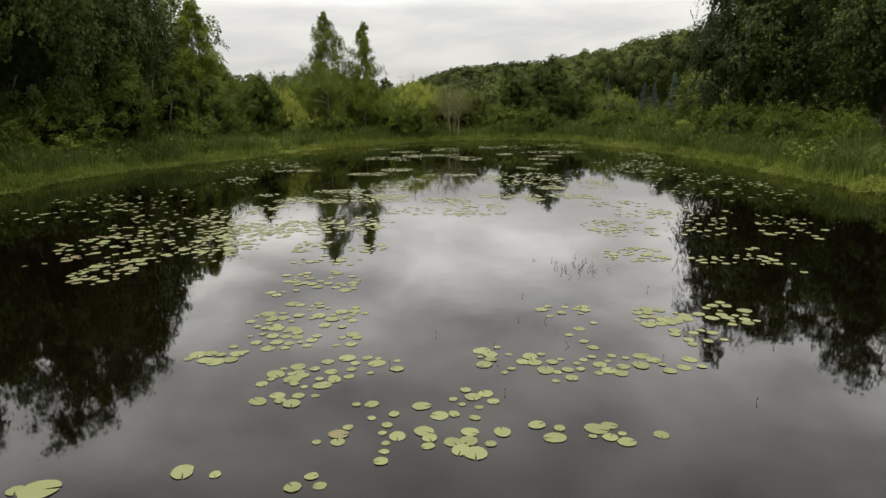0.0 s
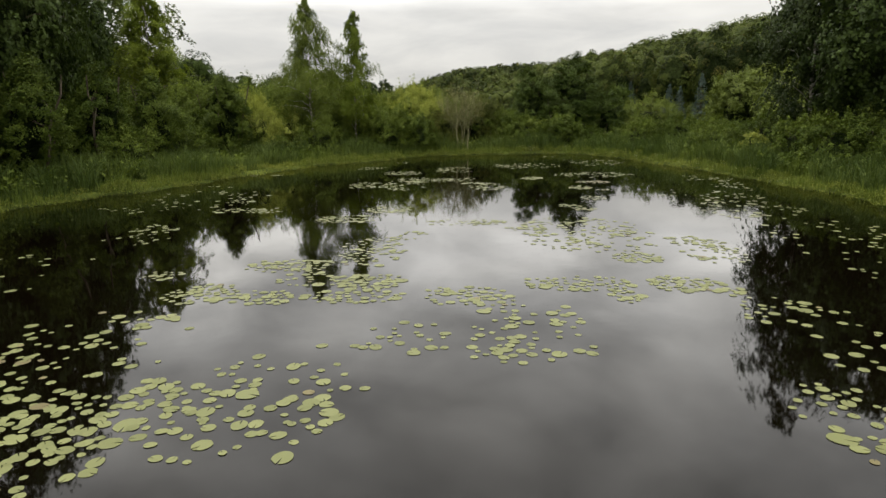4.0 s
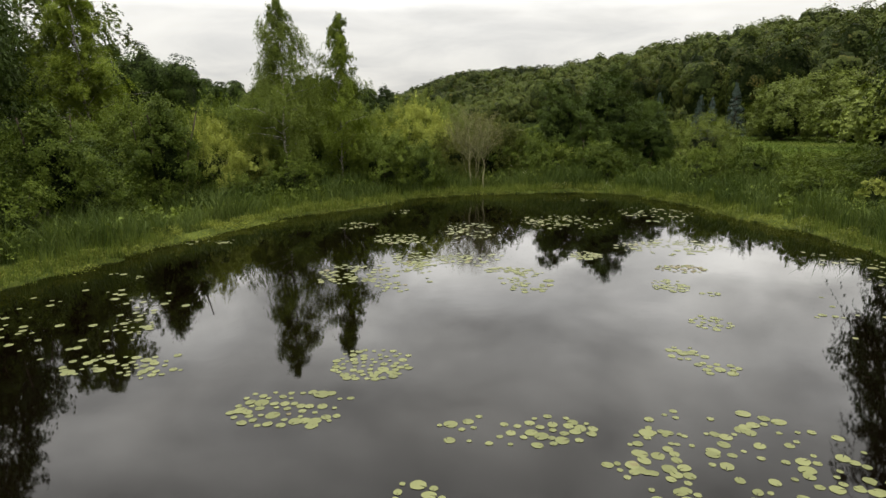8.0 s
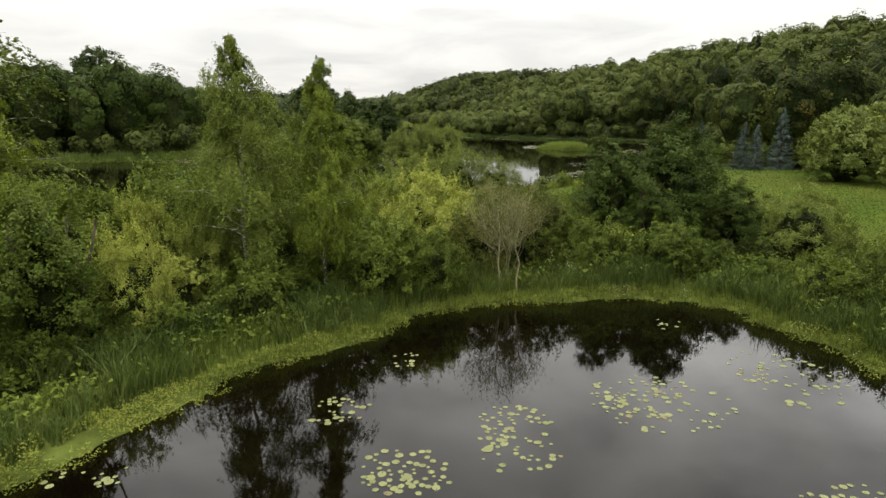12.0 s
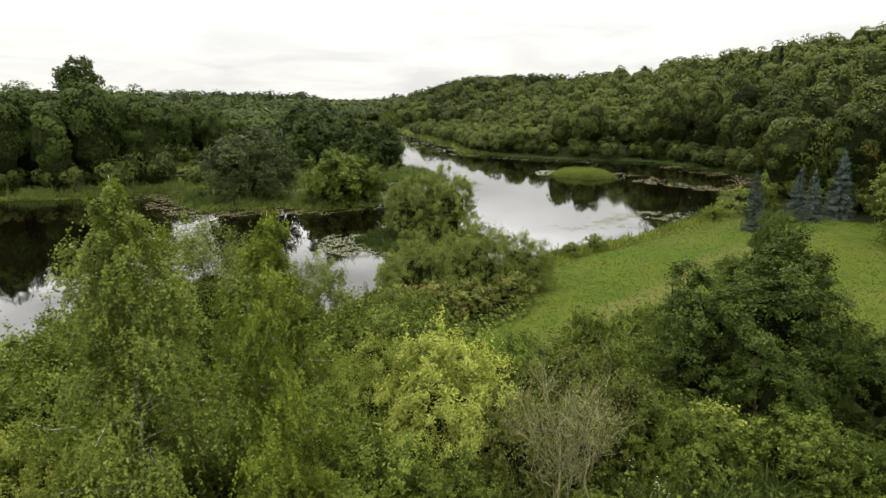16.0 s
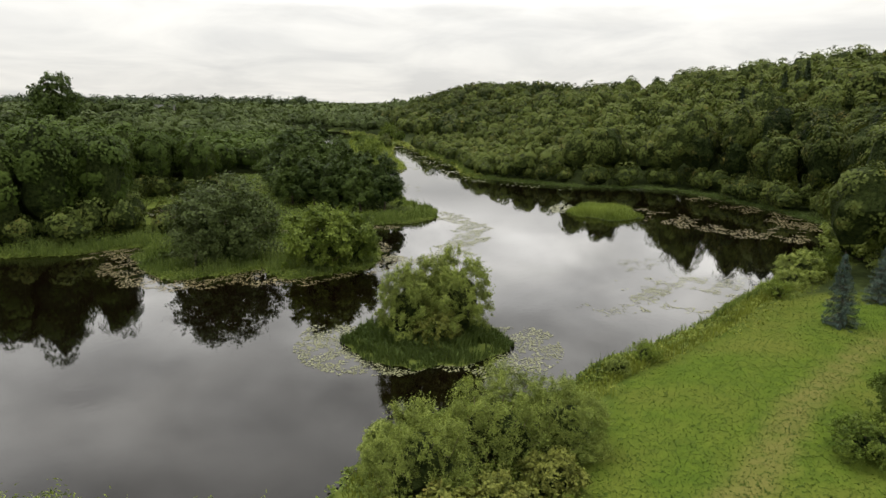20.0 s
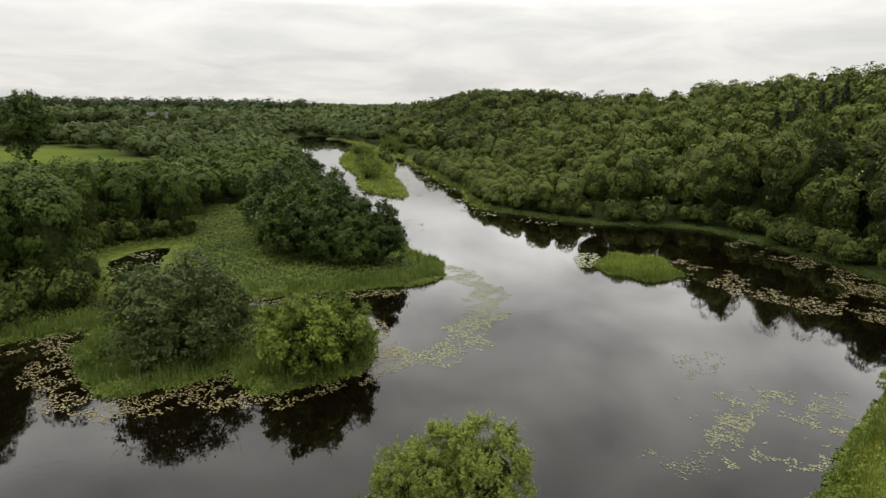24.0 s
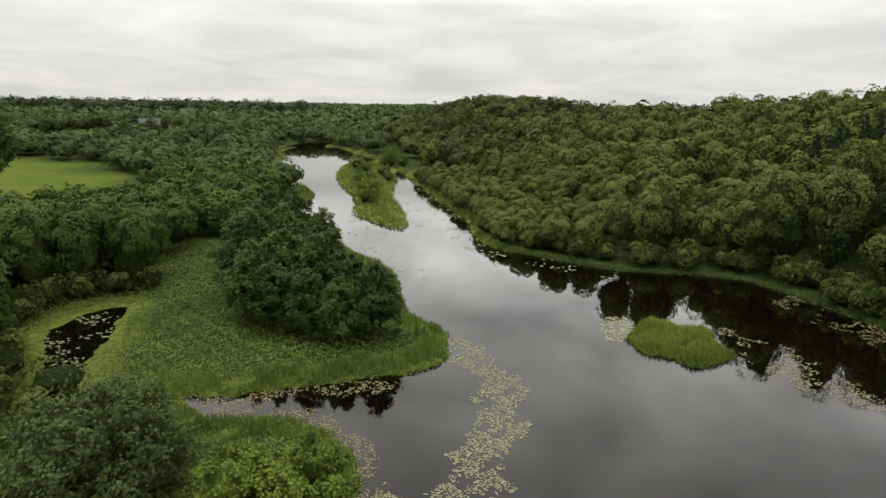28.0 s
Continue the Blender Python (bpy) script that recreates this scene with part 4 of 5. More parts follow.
# far bank of the pond
b_birch(-9.85, 58.7, 11.1, 1.08, 0)
b_birch(-6.95, 59.8, 10.2, 1.08, 1, 0.0)
stand("dead", lambda: dead_tree(7), 1.3, 61.9, 5.3, 5.0, "dead bush with bleached bare trunks and twigs", "dead tree", 0.95, turn=0)
for x, y, h, w, v in ((7.7, 69.0, 7.0, 1.15, 0), (11.3, 69.4, 8.2, 1.15, 1), (9.6, 66.8, 4.8, 1.3, 0), (14.2, 67.6, 4.6, 1.2, 1)):
    b_alder(x, y, h, w, v)
b_lime(-2.6, 65.2, 5.0, 1.05, 0)
b_lime(-3.2, 63.0, 3.7, 1.0, 1)
b_rust(-0.4, 64.0, 3.0, 0.85, 0)
b_rust(2.6, 65.4, 3.9, 0.75, 1)
b_lime(-5.0, 65.5, 4.4, 0.9, 1)
b_willow(17.6, 67.0, 4.0, 1.35, 0)
b_shrub(20.2, 63.5, 2.2, 1.2, 1)
for x, y, h, w, v in ((-4.6, 60.6, 3.6, 1.0, 0), (-2.2, 61.0, 3.0, 1.0, 1), (-7.0, 62.0, 4.2, 1.1, 1), (5.0, 65.0, 3.0, 1.0, 0), (6.4, 64.2, 2.6, 1.2, 1), (9.6, 64.0, 2.4, 1.2, 0), (-11.6, 62.0, 5.0, 1.0, 0), (-9.0, 61.0, 3.4, 1.1, 1), (5.0, 70, 2.9, 1.0, 1)):
    b_shrub(x, y, h, w, v)
# left bank
for x, y, h, w, v in ((-16.2, 46.6, 5.8, 1.0, 0), (-14.0, 51.8, 5.9, 1.0, 1), (-17.8, 43.8, 6.2, 1.05, 0), (-19.2, 40.0, 6.2, 1.1, 1), (-15.6, 54.4, 5.4, 1.0, 0)):
    b_sapling(x, y, h, w, v)
b_lime(-13.0, 54.9, 4.1, 0.75, 1)
for x, y, h, w, v in ((-14.6, 59.5, 4.4, 0.8, 0), (-11.6, 58.7, 3.6, 0.75, 1)):
    b_lime(x, y, h, w, v)
for x, y, h, w, v in ((-16.6, 57.4, 5.4, 0.9, 0), (-18.4, 55.5, 4.6, 1.0, 1), (-17.6, 52.2, 3.6, 1.1, 0), (-19.5, 49.5, 4.2, 1.1, 1), (-20.5, 46.0, 4.2, 1.2, 0), (-21.8, 42.0, 4.0, 1.2, 1), (-22.6, 37.5, 4.2, 1.2, 0), (-15.5, 63.5, 5.6, 1.0, 1), (-19.0, 61.5, 4.9, 1.0, 0), (-12.8, 66.0, 5.5, 1.1, 1)):
    b_shrub(x, y, h, w, v)
b_birch(-24.6, 63.0, 13.6, 1.7, 0)
b_birch(-21.8, 60.0, 12.2, 1.4, 1)
for x, y, h, w, v in ((-26.0, 55.5, 13.5, 0.9, 0), (-23.8, 49.5, 17.0, 0.75, 1), (-22.6, 43.5, 19.0, 0.7, 0), (-22.8, 36.5, 18.0, 0.7, 1), (-24, 28, 15, 0.9, 0), (-31, 44, 15, 1, 1), (-31, 53, 14.5, 1, 0), (-30, 36, 15.5, 1, 0), (-30, 67, 12, 1, 1), (-27, 20, 14, 1.0, 1)):
    b_tall(x, y, h, w, v)
# right bank
for x, y, h, w, v in ((24.0, 51.0, 15.5, 0.95, 1), (23.6, 44.5, 15.5, 0.85, 0), (24.5, 36.0, 14.0, 0.9, 1), (26.5, 29.0, 14, 0.9, 0), (32, 47, 15, 1, 1), (32, 38, 15, 1, 0), (31, 56, 14, 1, 0), (27, 20, 14, 1.0, 1)):
    b_tall(x, y, h, w, v)
# Birch leaves take a dark colour that stands for their backlit side.
stand("tall_birch", lambda: birch(39, 22.0, 3.8, 34000, 0.17, M_SALLOW_SHADE, low=0.06, taper=0.45, hang=1.6), 21.8, 50.0, 18.0, 22.0, "tall old birch with drooping twigs at the pond bank", "birch tree", 1.05)
for x, y, h, w, v in ((19.6, 56.5, 2.2, 1.2, 0), (20.5, 52.0, 2.6, 1.2, 1), (20.8, 46.5, 2.6, 1.3, 0), (21.2, 41, 2.8, 1.3, 1), (21.5, 35, 2.6, 1.3, 0), (24.5, 59.5, 2.6, 1.2, 1)):
    b_shrub(x, y, h, w, v)
# low shrubs among the reeds round the pond
def bank_spots(seed, y0, y1, side, lo, hi, gap):
    """Spots at a depth behind the pond's shoreline, a gap apart."""
    rng = np.random.default_rng(seed)
    out = []
    spots = along(rng, 900, "pond", 7.0, y0, y1)
    w = water_in(spots)
    for p in spots[(w > -hi) & (w < -lo) & (spots[:, 0] * side > -4) & (np.hypot(spots[:, 0] - 1.2, spots[:, 1] - 62.5) > 3.2)]:
        if all(np.hypot(*(p - q)) > gap for q in out):
            out.append(p)
    return out


def along(rng, n, name, off, y0, y1):
    """Random spots beside a named shoreline, up to off metres from it, between two lines across the plan."""
    loop = {**LOOPS, **ISLES}[name]
    a, b = loop, np.roll(loop, -1, axis=0)
    ok = (a[:, 1] > y0) & (a[:, 1] < y1)
    a, b = a[ok], b[ok]
    ln = np.linalg.norm(b - a, axis=1)
    i = rng.choice(len(a), n, p=ln / ln.sum())
    return a[i] + (b - a)[i] * rng.random((n, 1)) + rng.uniform(-1, 1, (n, 2)) * off


rng = np.random.default_rng(77)
for k, p in enumerate(bank_spots(78, 28, 70, -1, 3.6, 6.5, 2.3) + bank_spots(79, 28, 70, 1, 3.4, 5.5, 2.5)):
    (b_lime if k % 6 == 2 else b_shrub)(float(p[0]), float(p[1]), float(rng.uniform(1.5, 2.9)), float(rng.uniform(0.9, 1.3)), k % 2)
# between pond and lake
for x, y, h, w, v in ((-18.5, 76.5, 3.6, 1.2, 1), (-9.8, 75.2, 5.2, 1.0, 1), (2.6, 88.5, 3.7, 1.2, 0), (-0.8, 87.0, 4.9, 1.1, 1), (-4.3, 84.0, 4.5, 1.05, 0), (-6.0, 87.0, 2.3, 1.2, 1), (-20.8, 75.6, 2.6, 1.0, 0)):
    b_willow(x, y, h, w, v)
for x, y, h, w, v in ((-3.2, 80.5, 2.3, 1.2, 0), (-1.0, 82.2, 2.0, 1.1, 1), (-5.5, 79.0, 2.4, 1.2, 1), (1.6, 84.5, 1.9, 1.0, 0)):
    b_rust(x, y, h, w, v)
for x, y, h, w, v in ((-6, 75.5, 3.4, 1.2, 0), (-4.0, 77.3, 2.8, 1.1, 1), (-10.5, 70.5, 4.5, 1.2, 0), (-5.5, 69.5, 4.4, 1.2, 1), (-2.4, 71.8, 3.0, 1.1, 0), (4.6, 74.2, 2.9, 0.9, 0), (7.0, 73.6, 3.2, 0.95, 1), (9.6, 73.2, 3.2, 0.95, 0), (12.4, 73.0, 3.3, 0.95, 1), (15.4, 72.2, 3.2, 0.95, 0), (-16, 69.5, 5.2, 1.2, 1), (-31.5, 70, 6.5, 0.8, 1), (1.5, 69, 3.6, 1.1, 1)):
    b_shrub(x, y, h, w, v)
stand("bank_willow", lambda: shrub(78, 7.5, 3.4, 48000, 0.125, M_WILLOW, m=34, spiky=0.4, slim=0.42, rise=0.5, subs=9), -13.0, 71.6, 7.6, 7.5, "large grey-green willow bush behind the birches", "willow bush", 1.0)
# meadow
stand("meadow_tree", lambda: shrub(66, 5.0, 1.9, 20000, 0.12, M_BANKALDER, m=22, spiky=0.3), 20.8, 89.0, 5.0, 5.0, "small dark round-headed tree standing in the meadow", "tree", 1.0)
b_shrub(17.4, 86.8, 2.1, 1.5, 0)
for x, y, h, w in ((27.3, 105.6, 6.6, 1.0), (34.6, 112.4, 6.6, 1.0), (36.8, 113.0, 6.4, 1.0), (41.0, 115.0, 8.8, 0.95)):
    b_spruce(x, y, h * 0.92, 1.0 * w)
for x, y, h, w in ((39.0, 98.0, 6.8, 1.15), (46.0, 124.0, 10.5, 0.95), (47.5, 112.0, 8.2, 1.0), (54.0, 128.0, 14.0, 0.8), (48.5, 103.0, 8.5, 1.0)):
    stand("tall_willow", lambda: shrub(76, 9.0, 4.6, 24000, 0.22, M_WILLOW, m=40, spiky=0.4, rise=0.4, subs=10), x, y, h, 9.0, "big rounded grey-green willow at the meadow edge", "willow tree", w)
for x, y, h, w, v in ((8.2, 98.2, 1.3, 1.3, 0), (10.6, 100.2, 1.6, 1.2, 1), (27.4, 115.6, 1.8, 1.3, 1), (30.5, 119.0, 2.2, 1.3, 0), (36.5, 124.5, 2.8, 1.3, 1)):
    (b_shrub if v else b_willow)(x, y, h, w, v)
# islands and the wooded point
for x, y, h, w in ((-2.4, 104.8, 7.4, 0.95), (-6.2, 104.2, 6.4, 1.0), (-4.6, 105.6, 6.2, 1.0)):
    stand("isle_willow", lambda: shrub(77, 6.5, 2.3, 26000, 0.13, M_WILLOW, m=26, spiky=0.35, rise=0.6), x, y, h, 6.5, "tall many-stemmed grey-green willow bush on the islet", "willow bush", w)
b_rust(-4.0, 103.6, 2.6, 1.0, 0)
stand("broad_bush", lambda: shrub(111, 9.0, 5.6, 26000, 0.24, M_SALLOW_SHADE, m=46, subs=10, bare=24), -28.9, 129.6, 9.0, 9.0, "wide domed willow bush on the marshy point", "bush", 1.0)
for x, y, h, w in ((-17.0, 126.2, 6.8, 1.0), (-14.2, 128.6, 6.0, 1.0), (-18.8, 130.2, 4.6, 1.0)):
    stand("point_shrub", lambda: shrub(67, 6.0, 3.2, 18000, 0.19, M_SHRUB, m=28, spiky=0.4, subs=9), x, y, h, 6.0, "dense green willow shrub at the tip of the point", "shrub", w)
for i, (x, y, h) in enumerate(((-13.8, 163.0, 9.4), (-17.5, 162.0, 8.6), (-21.5, 163.5, 8.6), (-26.0, 165.5, 9.5), (-30.5, 169.0, 10.5), (-18, 168, 10), (-22.5, 171, 11), (-27.5, 175, 12), (-33, 178, 12.5), (-37, 186, 13), (-30, 184, 12.5), (-24, 181, 11), (-31, 195, 13), (-38, 198, 13), (-26, 192, 11))):
    b_clump(x, y, h, 1.05, i % 2)
stand("poplar", lambda: broadleaf(121, 22.0, 4.6, 12000, 0.4, M_ALDER, m=30, base=0.22), -106.5, 228.7, 26.0, 22.0, "tall lone poplar rising above the wood", "poplar tree", 1.0)
for x, y, h in ((74, 233, 14.5), (78, 235, 13), (81, 236, 15), (84, 238, 13.5), (88, 240, 15), (92, 241, 14), (96, 243, 15)):
    b_pine(x, y, h)
stand("pale_tree", lambda: broadleaf(131, 14.0, 5.0, 9000, 0.38, M_LIME, m=34, base=0.0), 66.0, 182.0, 13.0, 14.0, "pale yellow-green willow tree at the foot of the hill", "willow tree", 1.0)
stand("pale_tree2", lambda: broadleaf(132, 14.0, 5.5, 9000, 0.38, M_WILLOW, m=34, base=0.0), 70.0, 154.0, 14.5, 14.0, "large grey-green willow tree on the slope", "willow tree", 1.1)
for x, y, h, w, v in ((44.5, 131.0, 6.4, 1.2, 0), (42.5, 91, 5.5, 1.2, 1), (47, 85, 8, 1.2, 0), (38, 78, 6.5, 1.2, 1), (44, 72, 8, 1.2, 0), (33, 122, 3.2, 1.3, 0)):
    b_willow(x, y, h, w, v)


# ---- reeds, marsh fringe, undergrowth, meadow grass ----
def sown(seed, n, box, keep):
    """Random spots in a box of the plan, kept by a test of (points, metres into water)."""
    rng = np.random.default_rng(seed)
    if isinstance(box[0], str):
        p = along(rng, n, *box)
    else:
        p = np.column_stack([rng.uniform(box[0], box[1], n), rng.uniform(box[2], box[3], n)])
    z, w = ground_at(p)
    ok = keep(p, w)
    return rng, np.column_stack([p, z])[ok], w[ok]


def blade_stuff(name, label, category, seed, n, box, keep, h0, h1, width, mat, lean=0.35):
    rng, base, w = sown(seed, n, box, keep)
    patchy = 0.75 + 0.3 * wob(base[:, 0], base[:, 1], 1.3, 2.0) + 0.25 * wob(base[:, 0], base[:, 1], 0.35, 5.0)
    hh = rng.uniform(h0, h1, len(base)) * patchy * np.clip(0.55 + 0.3 * -w, 0.3, 1.0)
    tint = rng.normal(size=len(base)) * 0.25 + 0.5 * wob(base[:, 0], base[:, 1], 2.1, 7.0) + 0.6 * wob(base[:, 0], base[:, 1], 7.0, 1.0)
    me = mesh_of(name, blades(rng, base, hh, width, lean), [mat], False, np.repeat(tint, 5))
    return tagged(new(name, me), label, category, kind="stuff")


def leafy_stuff(name, label, category, seed, n, box, keep, height, size, mat, lay=0.5):
    rng, base, w = sown(seed, n, box, keep)
    mound = 0.2 + 0.8 * np.clip(0.45 + 0.7 * wob(base[:, 0], base[:, 1], 0.45, 3.0) + 0.35 * wob(base[:, 0], base[:, 1], 1.7, 1.0), 0, 1)
    pos = base + np.column_stack([np.zeros((len(base), 2)), height * mound * rng.uniform(0.25, 1.0, len(base))])
    nrm = rng.normal(size=base.shape) * lay + np.array([0, 0, 1.0])
    tint = rng.normal(size=len(base)) * 0.25 + 0.5 * wob(base[:, 0], base[:, 1], 2.1, 7.0) + 0.6 * wob(base[:, 0], base[:, 1], 7.0, 1.0)
    spread = size * rng.uniform(0.6, 1.4, len(base))
    lv = leaves(rng, pos, nrm, spread, 0.55) if size < 0.13 else leaf_tris(rng, pos, nrm, spread * 1.1)
    return tagged(new(name, mesh_of(name, [(*lv, 0)], [mat], False, np.repeat(tint, len(lv[0]) // len(base)))), label, category, kind="stuff")


meadow_in = lambda p: inside_out(p, MEADOWS["meadow"])
leafy_stuff("marsh_fringe", "low bright yellow-green marsh plants fringing the pond", "marsh plants", 301, 250000, ("pond", 2.4, 8, 70), lambda p, w: (w < 0.45) & (w > -0.7 - 0.8 * wob(p[:, 0], p[:, 1], 2.3, 3.0)) & (wob(p[:, 0], p[:, 1], 0.8, 6.0) > -0.45), 0.55, 0.075, M_FRINGE)
blade_stuff("sedge", "bright green sedge along the pond edge", "sedge", 302, 80000, ("pond", 3.0, 8, 70), lambda p, w: (w < 0.1) & (w > -2.6) & (wob(p[:, 0], p[:, 1], 3.0, 1.0) > -0.3), 0.5, 1.15, 0.03, M_SEDGE)
blade_stuff("reeds", "dense green reeds behind the pond edge", "reeds", 303, 170000, ("pond", 5.0, 8, 70), lambda p, w: (w < -0.7) & (w > -4.2 - wob(p[:, 0], p[:, 1], 1.9, 2.0) * 1.6) & (wob(p[:, 0], p[:, 1], 1.6, 4.0) > -0.3), 0.8, 1.9, 0.04, M_REED, 0.8)
leafy_stuff("undergrowth", "dark leafy undergrowth between the shrubs", "undergrowth", 304, 150000, (-30, 34, 40, 92), lambda p, w: (w < -2.5) & (meadow_in(p) < 0.3), 1.0, 0.17, M_SHRUB)
leafy_stuff("bank_herbs", "rank dark herbs behind the pond fringe", "undergrowth", 311, 110000, ("pond", 6.0, 12, 70), lambda p, w: (w < -1.3) & (w > -6.5), 1.2, 0.14, M_SHRUB)
leafy_stuff("meadow_grass", "short green meadow grass", "grass", 305, 110000, (-3, 48, 69, 117), lambda p, w: (meadow_in(p) > -0.5) & (w < -0.5), 0.10, 0.11, M_GRASS, 0.35)
blade_stuff("meadow_edge_grass", "tall rank grass along the meadow shore", "grass", 306, 60000, ("lake", 3.0, 84, 132), lambda p, w: (w < 0) & (w > -2.6) & (p[:, 0] > -8), 0.35, 1.1, 0.05, M_FRINGE, 0.5)
blade_stuff("lake_reeds", "tall reeds on the lake banks and islands", "reeds", 307, 120000, ("lake", 4.0, 100, 300), lambda p, w: (w < 0.1) & (w > np.where(p[:, 0] > 2, -1.6, -3.6) - 0.9 * wob(p[:, 0], p[:, 1], 2.7, 4.0)) & (wob(p[:, 0], p[:, 1], 1.9, 2.5) > -0.35) & (meadow_in(p) < -2) & ((p[:, 0] < 8) | (p[:, 1] < 125)), 1.1, 2.1, 0.07, M_REED, 0.5)
# Reeds under the slope: its shade is put into their darker colour.
blade_stuff("shaded_reeds", "reeds along the foot of the wooded slope, coloured dark for shade", "reeds", 316, 50000, ("lake", 4.0, 120, 230), lambda p, w: (w < 0.1) & (w > -1.6 - 0.9 * wob(p[:, 0], p[:, 1], 2.7, 4.0)) & (wob(p[:, 0], p[:, 1], 1.9, 2.5) > -0.1) & (p[:, 0] > 8), 0.8, 1.8, 0.07, M_RUSH_SHADE, 0.5)
leafy_stuff("shore_herbs", "tall yellow-green herbs on the meadow shore", "undergrowth", 312, 40000, ("lake", 5.0, 96, 128), lambda p, w: (w < -0.2) & (w > -3.0 - 1.8 * step(p[:, 0], 14, 22) - 0.8 * wob(p[:, 0], p[:, 1], 1.9, 2.0)) & (p[:, 0] > 4), 0.9, 0.15, M_FRINGE)
leafy_stuff("lake_fringe", "bright marsh plants at the waterline of the lake", "marsh plants", 308, 110000, ("lake", 1.6, 84, 216), lambda p, w: (w < 0.5) & (w > -1.6) & ((p[:, 0] < 6) | (p[:, 1] < 130)), 0.5, 0.18, M_SEDGE)
# Waterline plants here are coloured darker to show the slope's shade.
leafy_stuff("shaded_fringe", "marsh plants along the foot of the wooded slope, coloured dark for shade", "marsh plants", 315, 60000, ("lake", 1.6, 126, 216), lambda p, w: (w < 0.5) & (w > -1.6) & (p[:, 0] > 6), 0.6, 0.18, M_RUSH_SHADE)
for k, (isle, cnt, lo, hi) in enumerate((("bush", 30000, 0.7, 1.5), ("bare", 26000, 0.35, 1.5), ("long", 24000, 0.8, 1.8))):
    blade_stuff("island_grass", "rank green grass and reeds covering the islet", "grass", 320 + k, cnt, (isle, 6.0, 0, 500), lambda p, w: (w < 0.15) & (wob(p[:, 0], p[:, 1], 1.3, 2.5) > -0.5), lo, hi, 0.07, M_RUSH_SHADE if k == 0 else M_SEDGE, 0.9)
leafy_stuff("point_herbs", "rank green herbs on the marshy point", "undergrowth", 309, 120000, (-62, -4, 118, 215), lambda p, w: w < -1.5, 1.0, 0.2, M_SEDGE, 0.5)
leafy_stuff("meadowsweet_blossom", "small cream blossoms above the bank herbs", "flowers", 313, 900, (3.2, 6.6, 62.6, 64.2), lambda p, w: (w < -1) & (wob(p[:, 0], p[:, 1], 0.5, 2.0) > 0.3), 1.5, 0.06, M_BLOSSOM)
leafy_stuff("pond_blossom", "small white flowers among the marsh fringe", "flowers", 314, 9000, ("pond", 1.2, 40, 64), lambda p, w: (w < 0.2) & (w > -0.8) & (p[:, 0] > 4) & (wob(p[:, 0], p[:, 1], 0.6, 4.0) > 0.1), 0.6, 0.035, M_BLOSSOM)
leafy_stuff("far_fringe", "marsh plants along the far channel", "marsh plants", 310, 60000, (-110, 20, 216, 480), lambda p, w: (w < 0.5) & (w > -4), 0.9, 0.6, M_FRINGE)


# ---- water lilies ----
def pad_mesh(seed, mat):
    """A round floating leaf with a cleft and a slightly raised rim, radius 1."""
    rng = np.random.default_rng(seed)
    k = 14
    a = np.linspace(0.1, 2 * math.pi - 0.1, k)
    wave = 1 + rng.normal(size=k) * 0.03
    rim = np.column_stack([np.cos(a) * wave * 1.08, np.sin(a) * wave, 0.004 + 0.012 * rng.random(k)])
    mid = np.column_stack([np.cos(a) * 0.6, np.sin(a) * 0.6, np.full(k, 0.0)])
    under = rim * np.array([0.97, 0.97, 1.0]) - np.array([0, 0, 0.01])
    v = np.concatenate([[[0.1, 0, 0.0]], mid, rim, under])
    tri = np.array([[0, 1 + i, 2 + i] for i in range(k - 1)])
    quad = np.array([[1 + i, 1 + k + i, 2 + k + i, 2 + i] for i in range(k - 1)] + [[1 + k + i, 1 + 2 * k + i, 2 + 2 * k + i, 2 + k + i] for i in range(k - 1)])
    return mesh_of("pad", [(v, tri, 0), (np.zeros((0, 3)), quad - len(v), 0)], [mat])


PADS = [pad_mesh(i, M_PAD) for i in range(5)] + [pad_mesh(9, M_PADOLD)]


def pad_spots(rng, n, cx, cy, rx, ry, r):
    """Spots in an oval, drawn together into loose knots, not piled on one another."""
    out = []
    knots = rng.uniform(-0.85, 0.85, (max(2, n // 6), 2))
    for _ in range(n * 14):
        if len(out) >= n:
            break
        q = knots[rng.integers(len(knots))] + rng.normal(size=2) * 0.17 if rng.random() < 0.72 else rng.uniform(-1, 1, 2)
        if q @ q > 1.2:
            continue
        p = np.array([cx + q[0] * rx, cy + q[1] * ry])
        if all((p[0] - o[0]) ** 2 + (p[1] - o[1]) ** 2 > (1.5 * r) ** 2 for o in out[-60:]):
            out.append(p)
    return np.array(out)


def lily_patch(row, seed, old=0.04):
    cx, cy, rx, ry, n = row
    rng = np.random.default_rng(seed)
    spots = pad_spots(rng, n, cx, cy, rx, ry, 0.1)
    spots = spots[water_in(spots) > 0.15] if len(spots) else spots
    if not len(spots):
        return
    patch = tagged(new("water_lily_patch"), "patch of yellow-green floating water lily pads" if old < 0.3 else "patch of browning floating water lily pads", "water lilies", "water lilies on the pond")
    patch.location = (cx, cy, 0)
    for p in spots:
        pad = new("pad", PADS[5] if rng.random() < old else PADS[rng.integers(5)])
        pad.parent = patch
        s = float(np.clip(rng.normal(0.074 if cy < 12 else 0.070, 0.026), 0.045, 0.16))
        pad.matrix_basis = pose(p[0] - cx, p[1] - cy, 0.004 + 0.005 * rng.random(), rng.normal() * 0.3, rng.normal() * 0.3, rng.random() * 360) @ Matrix.Diagonal((s * rng.uniform(0.9, 1.15), s, s, 1))


